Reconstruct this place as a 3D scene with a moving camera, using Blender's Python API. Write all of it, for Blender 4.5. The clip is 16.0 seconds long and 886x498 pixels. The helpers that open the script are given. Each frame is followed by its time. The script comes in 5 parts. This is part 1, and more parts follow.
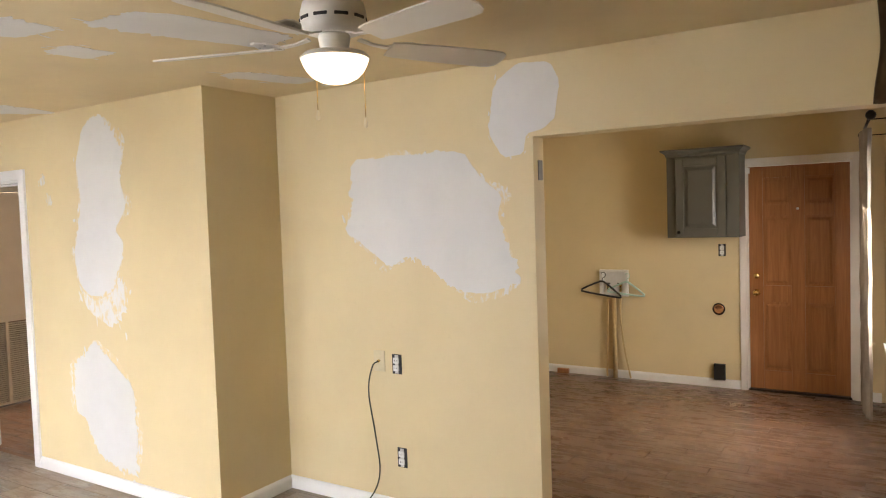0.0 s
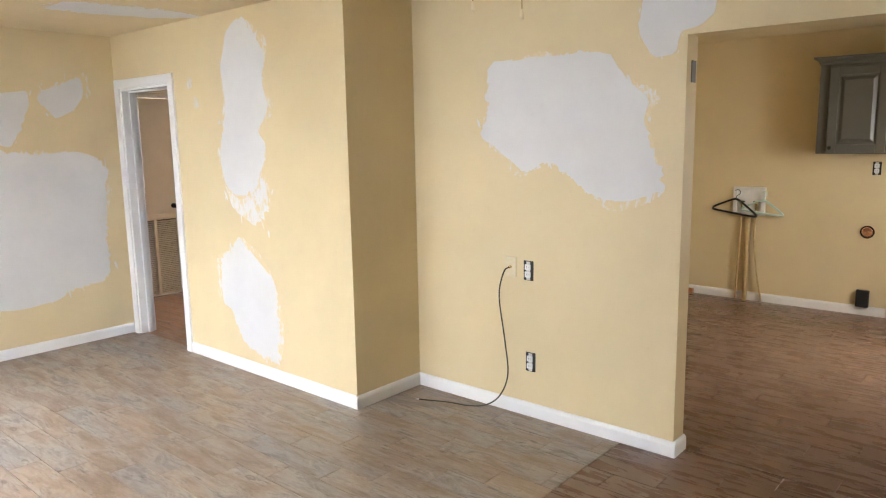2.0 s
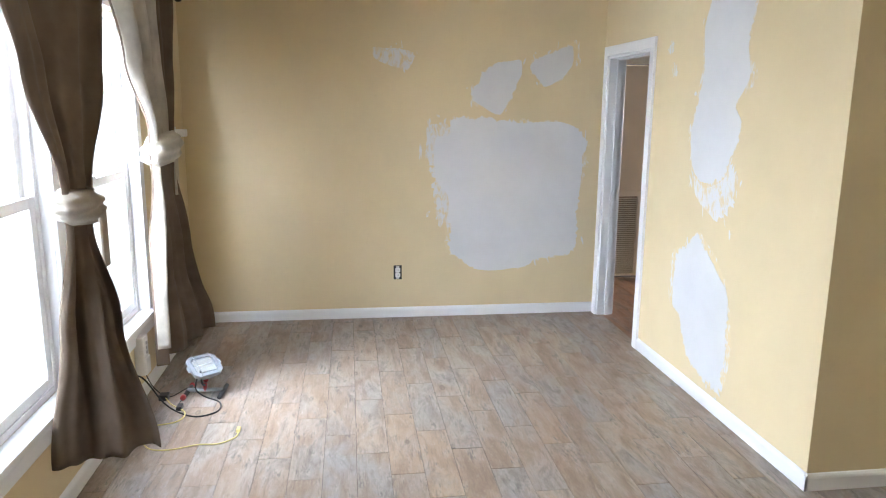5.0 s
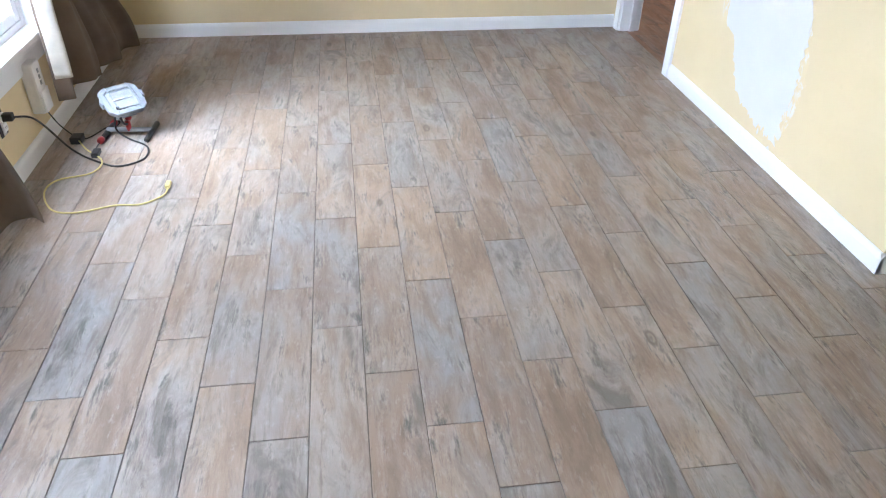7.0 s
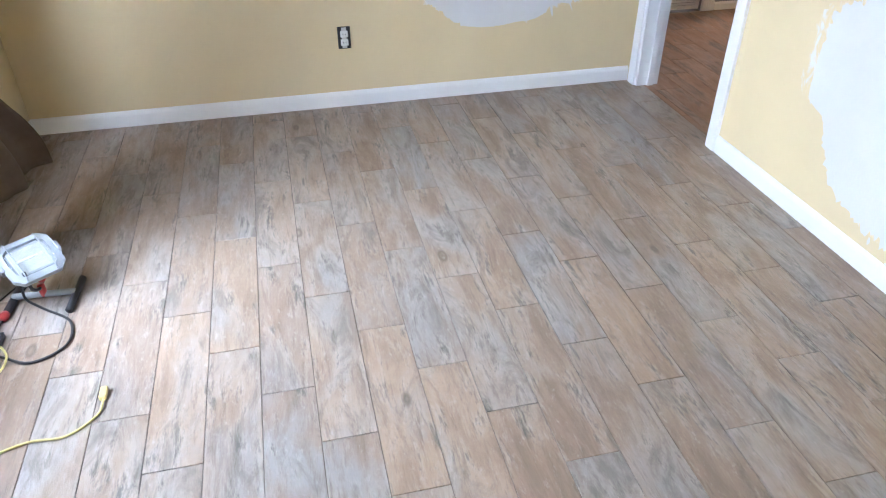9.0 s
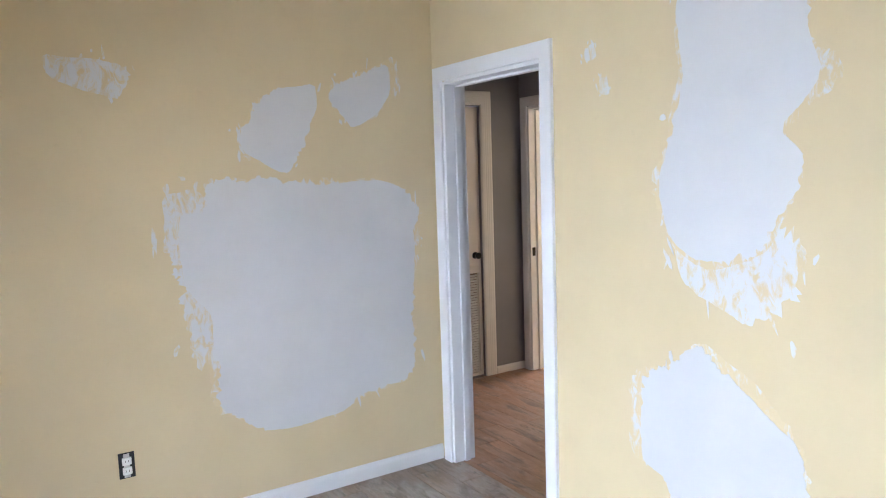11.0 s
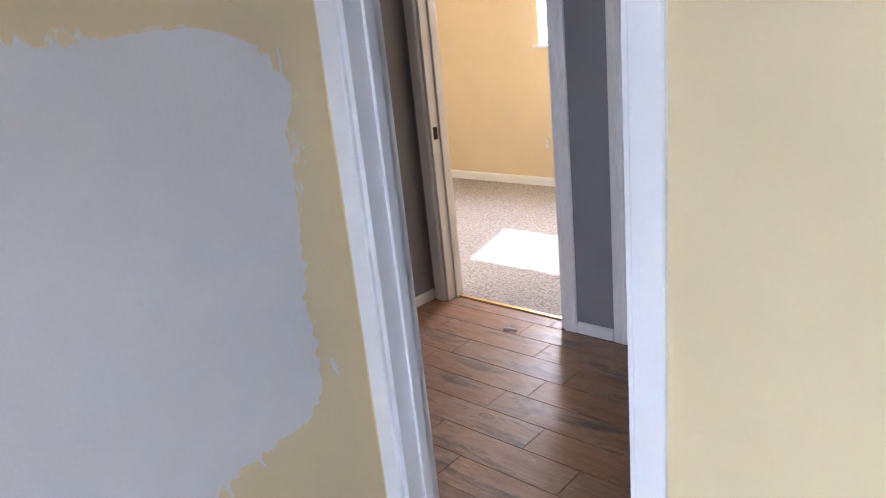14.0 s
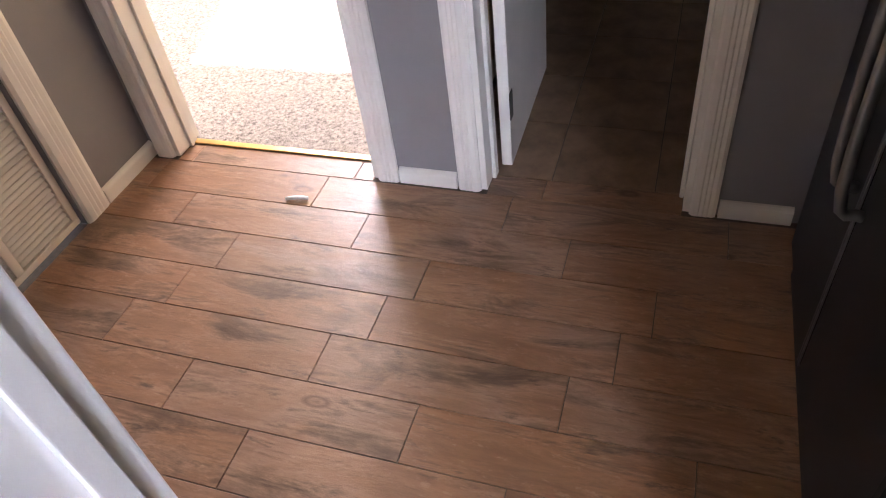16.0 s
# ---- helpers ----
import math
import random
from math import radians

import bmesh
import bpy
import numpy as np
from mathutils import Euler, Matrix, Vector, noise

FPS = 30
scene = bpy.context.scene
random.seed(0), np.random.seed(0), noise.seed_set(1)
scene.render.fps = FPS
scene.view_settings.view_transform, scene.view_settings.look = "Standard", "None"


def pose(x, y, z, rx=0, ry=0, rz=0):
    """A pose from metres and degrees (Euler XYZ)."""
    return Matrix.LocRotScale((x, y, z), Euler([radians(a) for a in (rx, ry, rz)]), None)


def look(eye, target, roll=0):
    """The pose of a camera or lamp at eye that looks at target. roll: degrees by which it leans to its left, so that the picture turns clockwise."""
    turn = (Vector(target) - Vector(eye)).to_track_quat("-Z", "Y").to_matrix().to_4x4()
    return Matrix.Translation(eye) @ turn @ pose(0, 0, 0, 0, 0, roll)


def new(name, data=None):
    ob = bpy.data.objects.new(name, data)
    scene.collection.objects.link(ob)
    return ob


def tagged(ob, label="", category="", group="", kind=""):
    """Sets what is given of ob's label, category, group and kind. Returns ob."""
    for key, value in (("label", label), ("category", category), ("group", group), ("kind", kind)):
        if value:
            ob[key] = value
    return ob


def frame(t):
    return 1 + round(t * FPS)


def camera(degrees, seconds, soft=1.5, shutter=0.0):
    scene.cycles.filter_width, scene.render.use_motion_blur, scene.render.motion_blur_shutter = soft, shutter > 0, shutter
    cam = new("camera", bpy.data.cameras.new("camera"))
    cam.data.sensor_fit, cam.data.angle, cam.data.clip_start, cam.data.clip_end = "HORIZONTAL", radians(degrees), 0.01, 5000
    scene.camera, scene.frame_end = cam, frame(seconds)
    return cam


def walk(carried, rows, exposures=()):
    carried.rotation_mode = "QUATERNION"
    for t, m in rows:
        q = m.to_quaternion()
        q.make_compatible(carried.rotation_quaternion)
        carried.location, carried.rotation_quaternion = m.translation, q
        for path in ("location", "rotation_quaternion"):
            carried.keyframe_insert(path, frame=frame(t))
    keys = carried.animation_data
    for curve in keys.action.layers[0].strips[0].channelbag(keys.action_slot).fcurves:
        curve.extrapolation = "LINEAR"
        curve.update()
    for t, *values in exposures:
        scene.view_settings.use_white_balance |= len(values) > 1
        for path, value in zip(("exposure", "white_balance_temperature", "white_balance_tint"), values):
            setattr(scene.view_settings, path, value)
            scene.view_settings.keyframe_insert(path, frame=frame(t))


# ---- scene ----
cam = camera(63.9, 16.0, soft=1.1)
PATH = [
    (0, (0.364, 0.748, 1.686), (-0.703, 2.438, 1.589), -1.9),
    (0.5, (0.397, 0.747, 1.688), (-0.655, 2.445, 1.581), -2.6),
    (1, (0.382, 0.743, 1.669), (-0.711, 2.412, 1.521), -3.0),
    (1.5, (0.268, 0.678, 1.606), (-0.945, 2.237, 1.293), -1.9),
    (2, (0.23, 0.667, 1.619), (-1.066, 2.157, 1.301), -1.0),
    (2.5, (0.176, 0.67, 1.652), (-1.185, 2.114, 1.403), -0.7),
    (3, (0.181, 0.754, 1.661), (-1.488, 1.839, 1.463), -1.0),
    (3.5, (0.175, 0.876, 1.651), (-1.619, 1.739, 1.46), -0.8),
    (4, (-0.027, 0.969, 1.598), (-1.904, 1.632, 1.4), -0.8),
    (4.5, (-0.189, 1.136, 1.614), (-2.113, 1.6, 1.326), 0.5),
    (5, (-0.213, 1.421, 1.646), (-2.157, 1.68, 1.251), 0.5),
    (5.2, (-0.295, 1.483, 1.626), (-2.203, 1.67, 1.058), 0.8),
    (7.3, (-1.191, 1.591, 1.455), (-2.791, 1.774, 0.268), 0.4),
    (7.5, (-1.295, 1.556, 1.463), (-2.89, 1.673, 0.262), -0.3),
    (8, (-1.551, 1.48, 1.466), (-3.174, 1.557, 0.299), 1.8),
    (8.5, (-1.809, 1.4, 1.519), (-3.445, 1.666, 0.4), 1.2),
    (9, (-2.07, 1.464, 1.515), (-3.674, 1.837, 0.38), -0.2),
    (9.2, (-2.177, 1.49, 1.521), (-3.821, 1.958, 0.483), -0.8),
    (9.5, (-2.375, 1.484, 1.515), (-4.096, 2.043, 0.666), -1.7),
    (10, (-2.465, 1.423, 1.613), (-4.231, 2.203, 1.089), -0.5),
    (10.2, (-2.389, 1.404, 1.548), (-4.142, 2.295, 1.181), -0.7),
    (12.3, (-2.852, 1.378, 1.624), (-4.467, 2.543, 1.436), -2.4),
    (12.5, (-2.974, 1.452, 1.635), (-4.597, 2.608, 1.453), -3.6),
    (13, (-3.395, 1.584, 1.648), (-5.047, 2.697, 1.472), -0.8),
    (13.5, (-3.765, 1.753, 1.641), (-5.222, 3.097, 1.37), -2.7),
    (14, (-4.151, 2.17, 1.503), (-5.446, 3.563, 0.883), -6.0),
    (14.5, (-4.471, 2.365, 1.43), (-5.513, 3.78, 0.476), 0.1),
    (15, (-4.72, 2.605, 1.378), (-5.464, 3.921, 0.069), -2.6),
    (15.5, (-4.913, 2.962, 1.344), (-5.539, 4.233, -0.068), -9.2),
    (16, (-5.03, 3.246, 1.379), (-5.597, 4.582, 0.003), -8.5),
]
walk(cam, [(t, look(eye, target, roll)) for t, eye, target, roll in PATH],
     exposures=[(0.0, 1.34, 6800, 18), (1.5, 1.42, 6400, 17), (2.5, 1.36, 6350, 16), (3.5, 1.2, 6100, 15), (5.0, 1.32, 5700, 14), (8.0, 1.40, 5350, 14), (10.0, 1.32, 5350, 15), (12.5, 1.22, 5600, 16),
                (13.5, 1.1, 5500, 18), (14.5, 0.92, 5400, 20), (15.0, 1.05, 5450, 20), (15.5, 1.1, 5700, 21), (16.0, 1.8, 5900, 23)])

# ---- light ----
SUN_AZ, SUN_EL = math.atan2(-0.25, 0.85), radians(45.0)
world = bpy.data.worlds.new("sky")
scene.world = world
world.use_nodes = True
wn = world.node_tree
sky = wn.nodes.new("ShaderNodeTexSky")
sky.sky_type, sky.sun_disc = "NISHITA", False
sky.sun_elevation, sky.sun_rotation = SUN_EL, SUN_AZ
wn.nodes["Background"].inputs["Strength"].default_value = 0.10
wn.links.new(sky.outputs["Color"], wn.nodes["Background"].inputs["Color"])

sun = new("sun", bpy.data.lights.new("sun", "SUN"))
sun.data.energy, sun.data.angle, sun.data.color = 5.0, radians(0.5), (1.0, 0.95, 0.86)
sun_way = Vector((math.sin(SUN_AZ) * math.cos(SUN_EL), math.cos(SUN_AZ) * math.cos(SUN_EL), math.sin(SUN_EL)))
sun.matrix_world = look(sun_way * 20, (0, 0, 0))


def window_light(name, centre, way, width, height, watts, colour):
    """Sky light standing in a window's opening."""
    lamp = new(name, bpy.data.lights.new(name, "AREA"))
    lamp.data.shape, lamp.data.size, lamp.data.size_y = "RECTANGLE", width, height
    lamp.data.energy, lamp.data.color = watts, colour
    lamp.matrix_world = look(centre, Vector(centre) + Vector(way))
    return lamp


SKY = (0.88, 0.94, 1.0)
WIN_X = [(-4.42, -3.34), (-3.22, -2.14)]
for (a, b), watts, way in zip(WIN_X, (116, 40), ((-1.0, 0.2, -0.55), (0.25, 1.0, -1.15))):
    window_light("window_daylight", ((a + b) / 2, -0.30, 1.70), way, b - a - 0.1, 1.5, watts, SKY)
window_light("laundry_daylight", (0.52, 6.35, 1.32), (-1, -0.2, -0.8), 0.95, 1.3, 20, (1.0, 0.96, 0.84))
window_light("bedroom_daylight", (-7.06, 7.46, 1.63), (0, -1, 0), 0.98, 0.8, 68, (1.0, 0.97, 0.93))

# ---- materials ----


def material(name, rough=0.6, metal=0.0):
    m = bpy.data.materials.new(name)
    m.use_nodes = True
    b = m.node_tree.nodes["Principled BSDF"]
    b.inputs["Roughness"].default_value, b.inputs["Metallic"].default_value = rough, metal
    return m, m.node_tree, b


def noise_node(nt, vector, scale, detail=4.0, rough=0.55, distort=0.0):
    n = nt.nodes.new("ShaderNodeTexNoise")
    n.inputs["Scale"].default_value, n.inputs["Detail"].default_value = scale, detail
    n.inputs["Roughness"].default_value, n.inputs["Distortion"].default_value = rough, distort
    nt.links.new(vector, n.inputs["Vector"])
    return n.outputs["Fac"]


def ramp(nt, fac, stops):
    r = nt.nodes.new("ShaderNodeValToRGB")
    e = r.color_ramp.elements
    while len(e) < len(stops):
        e.new(0.5)
    for k, (p, c) in zip(e, stops):
        k.position, k.color = p, (*c, 1)
    nt.links.new(fac, r.inputs["Fac"])
    return r.outputs["Color"]


def mix(nt, fac, a, b, kind="MIX"):
    n = nt.nodes.new("ShaderNodeMix")
    n.data_type, n.blend_type = "RGBA", kind
    for slot, v in ((0, fac), (6, a), (7, b)):
        if hasattr(v, "is_linked"):
            nt.links.new(v, n.inputs[slot])
        else:
            n.inputs[slot].default_value = v if slot == 0 else (*v, 1)
    return n.outputs[2]


def bump(nt, b, height, strength, distance):
    n = nt.nodes.new("ShaderNodeBump")
    n.inputs["Strength"].default_value, n.inputs["Distance"].default_value = strength, distance
    nt.links.new(height, n.inputs["Height"])
    nt.links.new(n.outputs["Normal"], b.inputs["Normal"])


def coords(nt, kind="Object"):
    return nt.nodes.new("ShaderNodeTexCoord").outputs[kind]


def stretched(nt, vector, scale, shift=None):
    n = nt.nodes.new("ShaderNodeMapping")
    n.inputs["Scale"].default_value = scale
    nt.links.new(vector, n.inputs["Vector"])
    if shift is not None:
        nt.links.new(shift, n.inputs["Location"])
    return n.outputs["Vector"]


def painted(name, colour, rough=0.55, grime=0.06, relief=0.14, grain=260.0):
    """Rolled or brushed paint with faint blotches and a fine relief."""
    m, nt, b = material(name, rough)
    v = coords(nt)
    large = noise_node(nt, v, 1.7, 5)
    dark = tuple(c * (1 - 2.2 * grime) for c in colour)
    light = tuple(min(1, c * (1 + grime)) for c in colour)
    col = ramp(nt, large, [(0.3, dark), (0.7, light)])
    scuff = noise_node(nt, v, 23, 6, 0.7)
    col = mix(nt, ramp(nt, scuff, [(0.60, (0, 0, 0)), (0.80, (0.35, 0.35, 0.35))]), col, tuple(c * 0.82 for c in colour))
    nt.links.new(col, b.inputs["Base Color"])
    bump(nt, b, noise_node(nt, v, grain, 3), relief, 0.002)
    return m


def plain(name, colour, rough=0.5, metal=0.0, vary=0.12, scale=30.0, relief=0.0):
    m, nt, b = material(name, rough, metal)
    v = coords(nt)
    f = noise_node(nt, v, scale, 5)
    col = ramp(nt, f, [(0.3, tuple(c * (1 - vary) for c in colour)), (0.7, tuple(min(1, c * (1 + vary)) for c in colour))])
    nt.links.new(col, b.inputs["Base Color"])
    if relief:
        bump(nt, b, f, relief, 0.003)
    return m


def plank_material(name, dim=None, muted=False, streaky=False):
    """Wood-look porcelain: each piece takes its own tone, streaks, knots and worn marks."""
    m, nt, b = material(name, 0.42)
    info = nt.nodes.new("ShaderNodeObjectInfo").outputs["Random"]
    shift = nt.nodes.new("ShaderNodeCombineXYZ")
    mul = nt.nodes.new("ShaderNodeMath")
    mul.operation = "MULTIPLY"
    mul.inputs[1].default_value = 83.0
    nt.links.new(info, mul.inputs[0])
    for k in ("X", "Y", "Z"):
        nt.links.new(mul.outputs[0], shift.inputs[k])
    v = coords(nt)
    at = shift.outputs[0]
    tone = ramp(nt, info, [(0.0, (0.33, 0.25, 0.19)), (0.14, (0.28, 0.262, 0.25)), (0.28, (0.36, 0.25, 0.165)), (0.42, (0.37, 0.312, 0.264)), (0.56, (0.255, 0.18, 0.125)), (0.70, (0.31, 0.285, 0.265)), (0.85, (0.37, 0.285, 0.215)), (1.0, (0.30, 0.225, 0.165))])
    broad = noise_node(nt, stretched(nt, v, (2.6, 5.5, 1.0), at), 1.0, 4, 0.55, 0.5)
    col = mix(nt, ramp(nt, broad, [(0.40, (0.75, 0.75, 0.75)), (0.56, (0, 0, 0))]), tone, (0.27, 0.19, 0.13))
    grey = noise_node(nt, stretched(nt, v, (2.0, 4.5, 7.0), at), 1.0, 5, 0.6, 0.4)
    col = mix(nt, ramp(nt, grey, [(0.50, (0, 0, 0)), (0.66, (0.75, 0.75, 0.75))]), col, (0.265, 0.245, 0.228))
    grain = noise_node(nt, stretched(nt, v, (3.2, 15.0, 1.0), at), 1.0, 10, 0.72, 0.35)
    col = mix(nt, ramp(nt, grain, [(0.36, (0.62, 0.62, 0.62)), (0.52, (0, 0, 0))]), col, (0.165, 0.115, 0.08))
    pale = noise_node(nt, stretched(nt, v, (4.5, 19.0, 3.0), at), 1.0, 10, 0.78, 0.3)
    col = mix(nt, ramp(nt, pale, [(0.50, (0, 0, 0)), (0.66, ((0.15,) * 3 if muted else (0.62,) * 3))]), col, (0.42, 0.365, 0.315))
    chip = noise_node(nt, stretched(nt, v, (26.0, 60.0, 5.0), at), 1.0, 5, 0.7, 0.2)
    col = mix(nt, ramp(nt, chip, [(0.58, (0, 0, 0)), (0.70, (0.35, 0.35, 0.35))]), col, (0.47, 0.43, 0.39))
    streak = noise_node(nt, stretched(nt, v, (6.0, 48.0, 1.0), at), 1.0, 7, 0.72, 0.3)
    col = mix(nt, ramp(nt, streak, [(0.55, (0, 0, 0)), (0.68, (0.55, 0.55, 0.55))]), col, (0.115, 0.082, 0.06))
    fleck = noise_node(nt, stretched(nt, v, (5.0, 22.0, 5.0), at), 1.0, 9, 0.75, 0.25)
    col = mix(nt, ramp(nt, fleck, [(0.56, (0, 0, 0)), (0.66, (0.85, 0.85, 0.85))]), col, (0.08, 0.072, 0.062))
    knot = nt.nodes.new("ShaderNodeTexVoronoi")
    knot.inputs["Scale"].default_value = 1.0
    nt.links.new(stretched(nt, v, (1.9, 4.2, 1.0), at), knot.inputs["Vector"])
    col = mix(nt, ramp(nt, knot.outputs["Distance"], [(0.0, (0.8, 0.8, 0.8)), (0.03, (0.25, 0.25, 0.25)), (0.055, (0.85, 0.85, 0.85)), (0.085, (0, 0, 0))]), col, (0.12, 0.085, 0.06))
    smudge = noise_node(nt, stretched(nt, v, (3.0, 9.0, 9.0), at), 1.0, 7, 0.68, 0.6)
    col = mix(nt, ramp(nt, smudge, [(0.54, (0, 0, 0)), (0.66, (0.65, 0.65, 0.65))]), col, (0.115, 0.095, 0.078))
    if streaky:
        dark = noise_node(nt, stretched(nt, v, (3.2, 17.0, 2.0), at), 1.0, 8, 0.7, 0.5)
        col = mix(nt, ramp(nt, dark, [(0.50, (0, 0, 0)), (0.66, (0.8, 0.8, 0.8))]), col, (0.09, 0.07, 0.055))
    if muted:
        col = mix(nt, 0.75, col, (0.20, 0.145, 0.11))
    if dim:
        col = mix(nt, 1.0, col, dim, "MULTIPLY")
    nt.links.new(col, b.inputs["Base Color"])
    lo, hi = (0.22, 0.34) if muted else (0.28, 0.46)
    nt.links.new(ramp(nt, grain, [(0.3, (hi,) * 3), (0.7, (lo,) * 3)]), b.inputs["Roughness"])
    bump(nt, b, pale, 0.03 if muted else 0.6, 0.003)
    return m


def wood_material(name, light, dark, rough=0.35):
    m, nt, b = material(name, rough)
    v = coords(nt)
    g = noise_node(nt, stretched(nt, v, (28.0, 28.0, 1.6)), 1.0, 6, 0.6, 1.1)
    f = noise_node(nt, stretched(nt, v, (120.0, 120.0, 5.0)), 1.0, 4, 0.6)
    col = ramp(nt, g, [(0.3, dark), (0.65, light)])
    col = mix(nt, ramp(nt, f, [(0.5, (0, 0, 0)), (0.75, (0.4, 0.4, 0.4))]), col, tuple(c * 0.7 for c in dark))
    nt.links.new(col, b.inputs["Base Color"])
    bump(nt, b, f, 0.15, 0.001)
    return m


def cloth_material(name, colour, through_light=0.25):
    m, nt, b = material(name, 0.85)
    v = coords(nt)
    f = noise_node(nt, v, 9, 5)
    weave = noise_node(nt, stretched(nt, v, (700, 700, 90)), 1.0, 2)
    col = ramp(nt, f, [(0.3, tuple(c * 0.82 for c in colour)), (0.7, tuple(min(1, c * 1.15) for c in colour))])
    nt.links.new(col, b.inputs["Base Color"])
    bump(nt, b, weave, 0.3, 0.001)
    t = nt.nodes.new("ShaderNodeBsdfTranslucent")
    nt.links.new(col, t.inputs["Color"])
    s = nt.nodes.new("ShaderNodeMixShader")
    s.inputs[0].default_value = through_light
    nt.links.new(b.outputs[0], s.inputs[1])
    nt.links.new(t.outputs[0], s.inputs[2])
    nt.links.new(s.outputs[0], nt.nodes["Material Output"].inputs["Surface"])
    return m


def glass_material(name):
    m, nt, b = material(name, 0.02)
    b.inputs["Transmission Weight"].default_value, b.inputs["IOR"].default_value = 1.0, 1.45
    b.inputs["Base Color"].default_value = (0.97, 0.99, 0.98, 1)
    return m


def glow_material(name, colour, strength):
    m, nt, b = material(name, 0.3)
    b.inputs["Base Color"].default_value = (0.85, 0.82, 0.75, 1)
    b.inputs["Emission Color"].default_value, b.inputs["Emission Strength"].default_value = (*colour, 1), strength
    return m


def carpet_material(name):
    m, nt, b = material(name, 0.95)
    v = coords(nt)
    f = noise_node(nt, v, 75, 5, 0.75)
    l = noise_node(nt, v, 5, 4)
    # The dark stop paints shade into the gaps between tufts.
    col = ramp(nt, f, [(0.34, (0.11, 0.10, 0.094)), (0.50, (0.41, 0.378, 0.36)), (0.66, (0.60, 0.56, 0.535))])
    col = mix(nt, ramp(nt, l, [(0.4, (0, 0, 0)), (0.7, (0.4, 0.4, 0.4))]), col, (0.38, 0.35, 0.332))
    nt.links.new(col, b.inputs["Base Color"])
    bump(nt, b, f, 0.9, 0.01)
    return m


def skim_material(name, paint, white, lo=0.50, hi=0.60):
    """Thin dry-brushed compound: white only where the knife left some."""
    m, nt, b = material(name, 0.7)
    v = coords(nt)
    rub = noise_node(nt, stretched(nt, v, (30.0, 30.0, 14.0)), 1.0, 9, 0.72, 0.8)
    nt.links.new(ramp(nt, rub, [(lo, paint), (hi, white)]), b.inputs["Base Color"])
    bump(nt, b, noise_node(nt, v, 200, 3), 0.25, 0.002)
    return m


SKIM = skim_material("thin_joint_compound", (0.70, 0.575, 0.345), (0.70, 0.69, 0.68))
SMEAR = skim_material("smeared_joint_compound", (0.70, 0.575, 0.345), (0.70, 0.69, 0.68), 0.40, 0.52)
YELLOW = painted("butter_yellow_wall_paint", (0.70, 0.575, 0.345), 0.6, 0.03)
PEACH = painted("peach_yellow_bedroom_paint", (0.72, 0.60, 0.40), 0.6, 0.03)
TIECLOTH = cloth_material("taupe_tie_cloth", (0.37, 0.32, 0.26), 0.15)
CEIL = painted("butter_yellow_ceiling_paint", (0.69, 0.565, 0.345), 0.7, 0.04, 0.4, 120)
GREY = painted("grey_hall_paint", (0.23, 0.22, 0.23), 0.6, 0.05)
PRIMER = painted("white_joint_compound", (0.70, 0.69, 0.68), 0.75, 0.045, 0.4, 90)
TRIM = painted("white_trim_paint", (0.80, 0.80, 0.80), 0.35, 0.012, 0.12)
OLDTRIM = painted("aged_cream_trim_paint", (0.76, 0.73, 0.69), 0.4, 0.06, 0.12)
PINKDOOR = painted("aged_closet_door_paint", (0.78, 0.71, 0.63), 0.45, 0.05, 0.12)
VINYL = plain("white_vinyl", (0.82, 0.82, 0.82), 0.35, vary=0.04)
PLANK = plank_material("weathered_plank_tile", (0.96, 0.965, 0.965))
# Darker, flatter brown and smoother planks for the laundry and the east end.
PLANKDARK = plank_material("dark_plank_tile", (0.70, 0.55, 0.45), True)
PLANKHALL = plank_material("red_brown_plank_tile", (1.12, 0.83, 0.65), streaky=True)
GROUT = plain("brown_grout", (0.11, 0.088, 0.07), 0.9, vary=0.2, scale=60)
BATHTILE = plain("brown_bath_tile", (0.27, 0.175, 0.11), 0.35, vary=0.45, scale=9)
CARPET = carpet_material("beige_cut_pile_carpet")
DOORWOOD = wood_material("stained_fir", (0.41, 0.178, 0.068), (0.29, 0.112, 0.040))
CABGREY = painted("grey_cabinet_paint", (0.098, 0.094, 0.078), 0.4, 0.08)
BROWNCLOTH = cloth_material("brown_curtain_cloth", (0.155, 0.112, 0.076), 0.12)
CREAMCLOTH = cloth_material("cream_curtain_lining", (0.62, 0.57, 0.48), 0.45)
BLACK = plain("black_plastic", (0.014, 0.014, 0.015), 0.45)
APPLIANCE = plain("black_appliance_enamel", (0.008, 0.009, 0.013), 0.38, vary=0.3, scale=6)
APPLIANCE.node_tree.nodes["Principled BSDF"].inputs["Specular IOR Level"].default_value = 0.2
HANDLE = plain("dull_grey_metal", (0.20, 0.20, 0.20), 0.45, 0.7)
LOUVERSHADE = plain("louver_gap_shade", (0.22, 0.15, 0.105), 0.8)
LOUVER = painted("cream_louver_paint", (0.78, 0.73, 0.66), 0.6, 0.05)
DARKMETAL = plain("dark_bronze_metal", (0.02, 0.016, 0.013), 0.4, 0.8)
CHROME = plain("brushed_steel", (0.62, 0.61, 0.60), 0.28, 1.0)
BRASS = plain("polished_brass", (0.75, 0.55, 0.24), 0.22, 1.0)
COPPER = plain("copper_pipe", (0.75, 0.42, 0.28), 0.25, 1.0)
WHITEPL = plain("white_plastic", (0.78, 0.78, 0.77), 0.4, vary=0.04)
IVORY = plain("ivory_plastic", (0.66, 0.57, 0.38), 0.45, vary=0.05)
FANWHITE = plain("white_fan_enamel", (0.74, 0.72, 0.68), 0.35, vary=0.05)
BLADE = painted("white_fan_blade", (0.70, 0.67, 0.62), 0.4, 0.05)
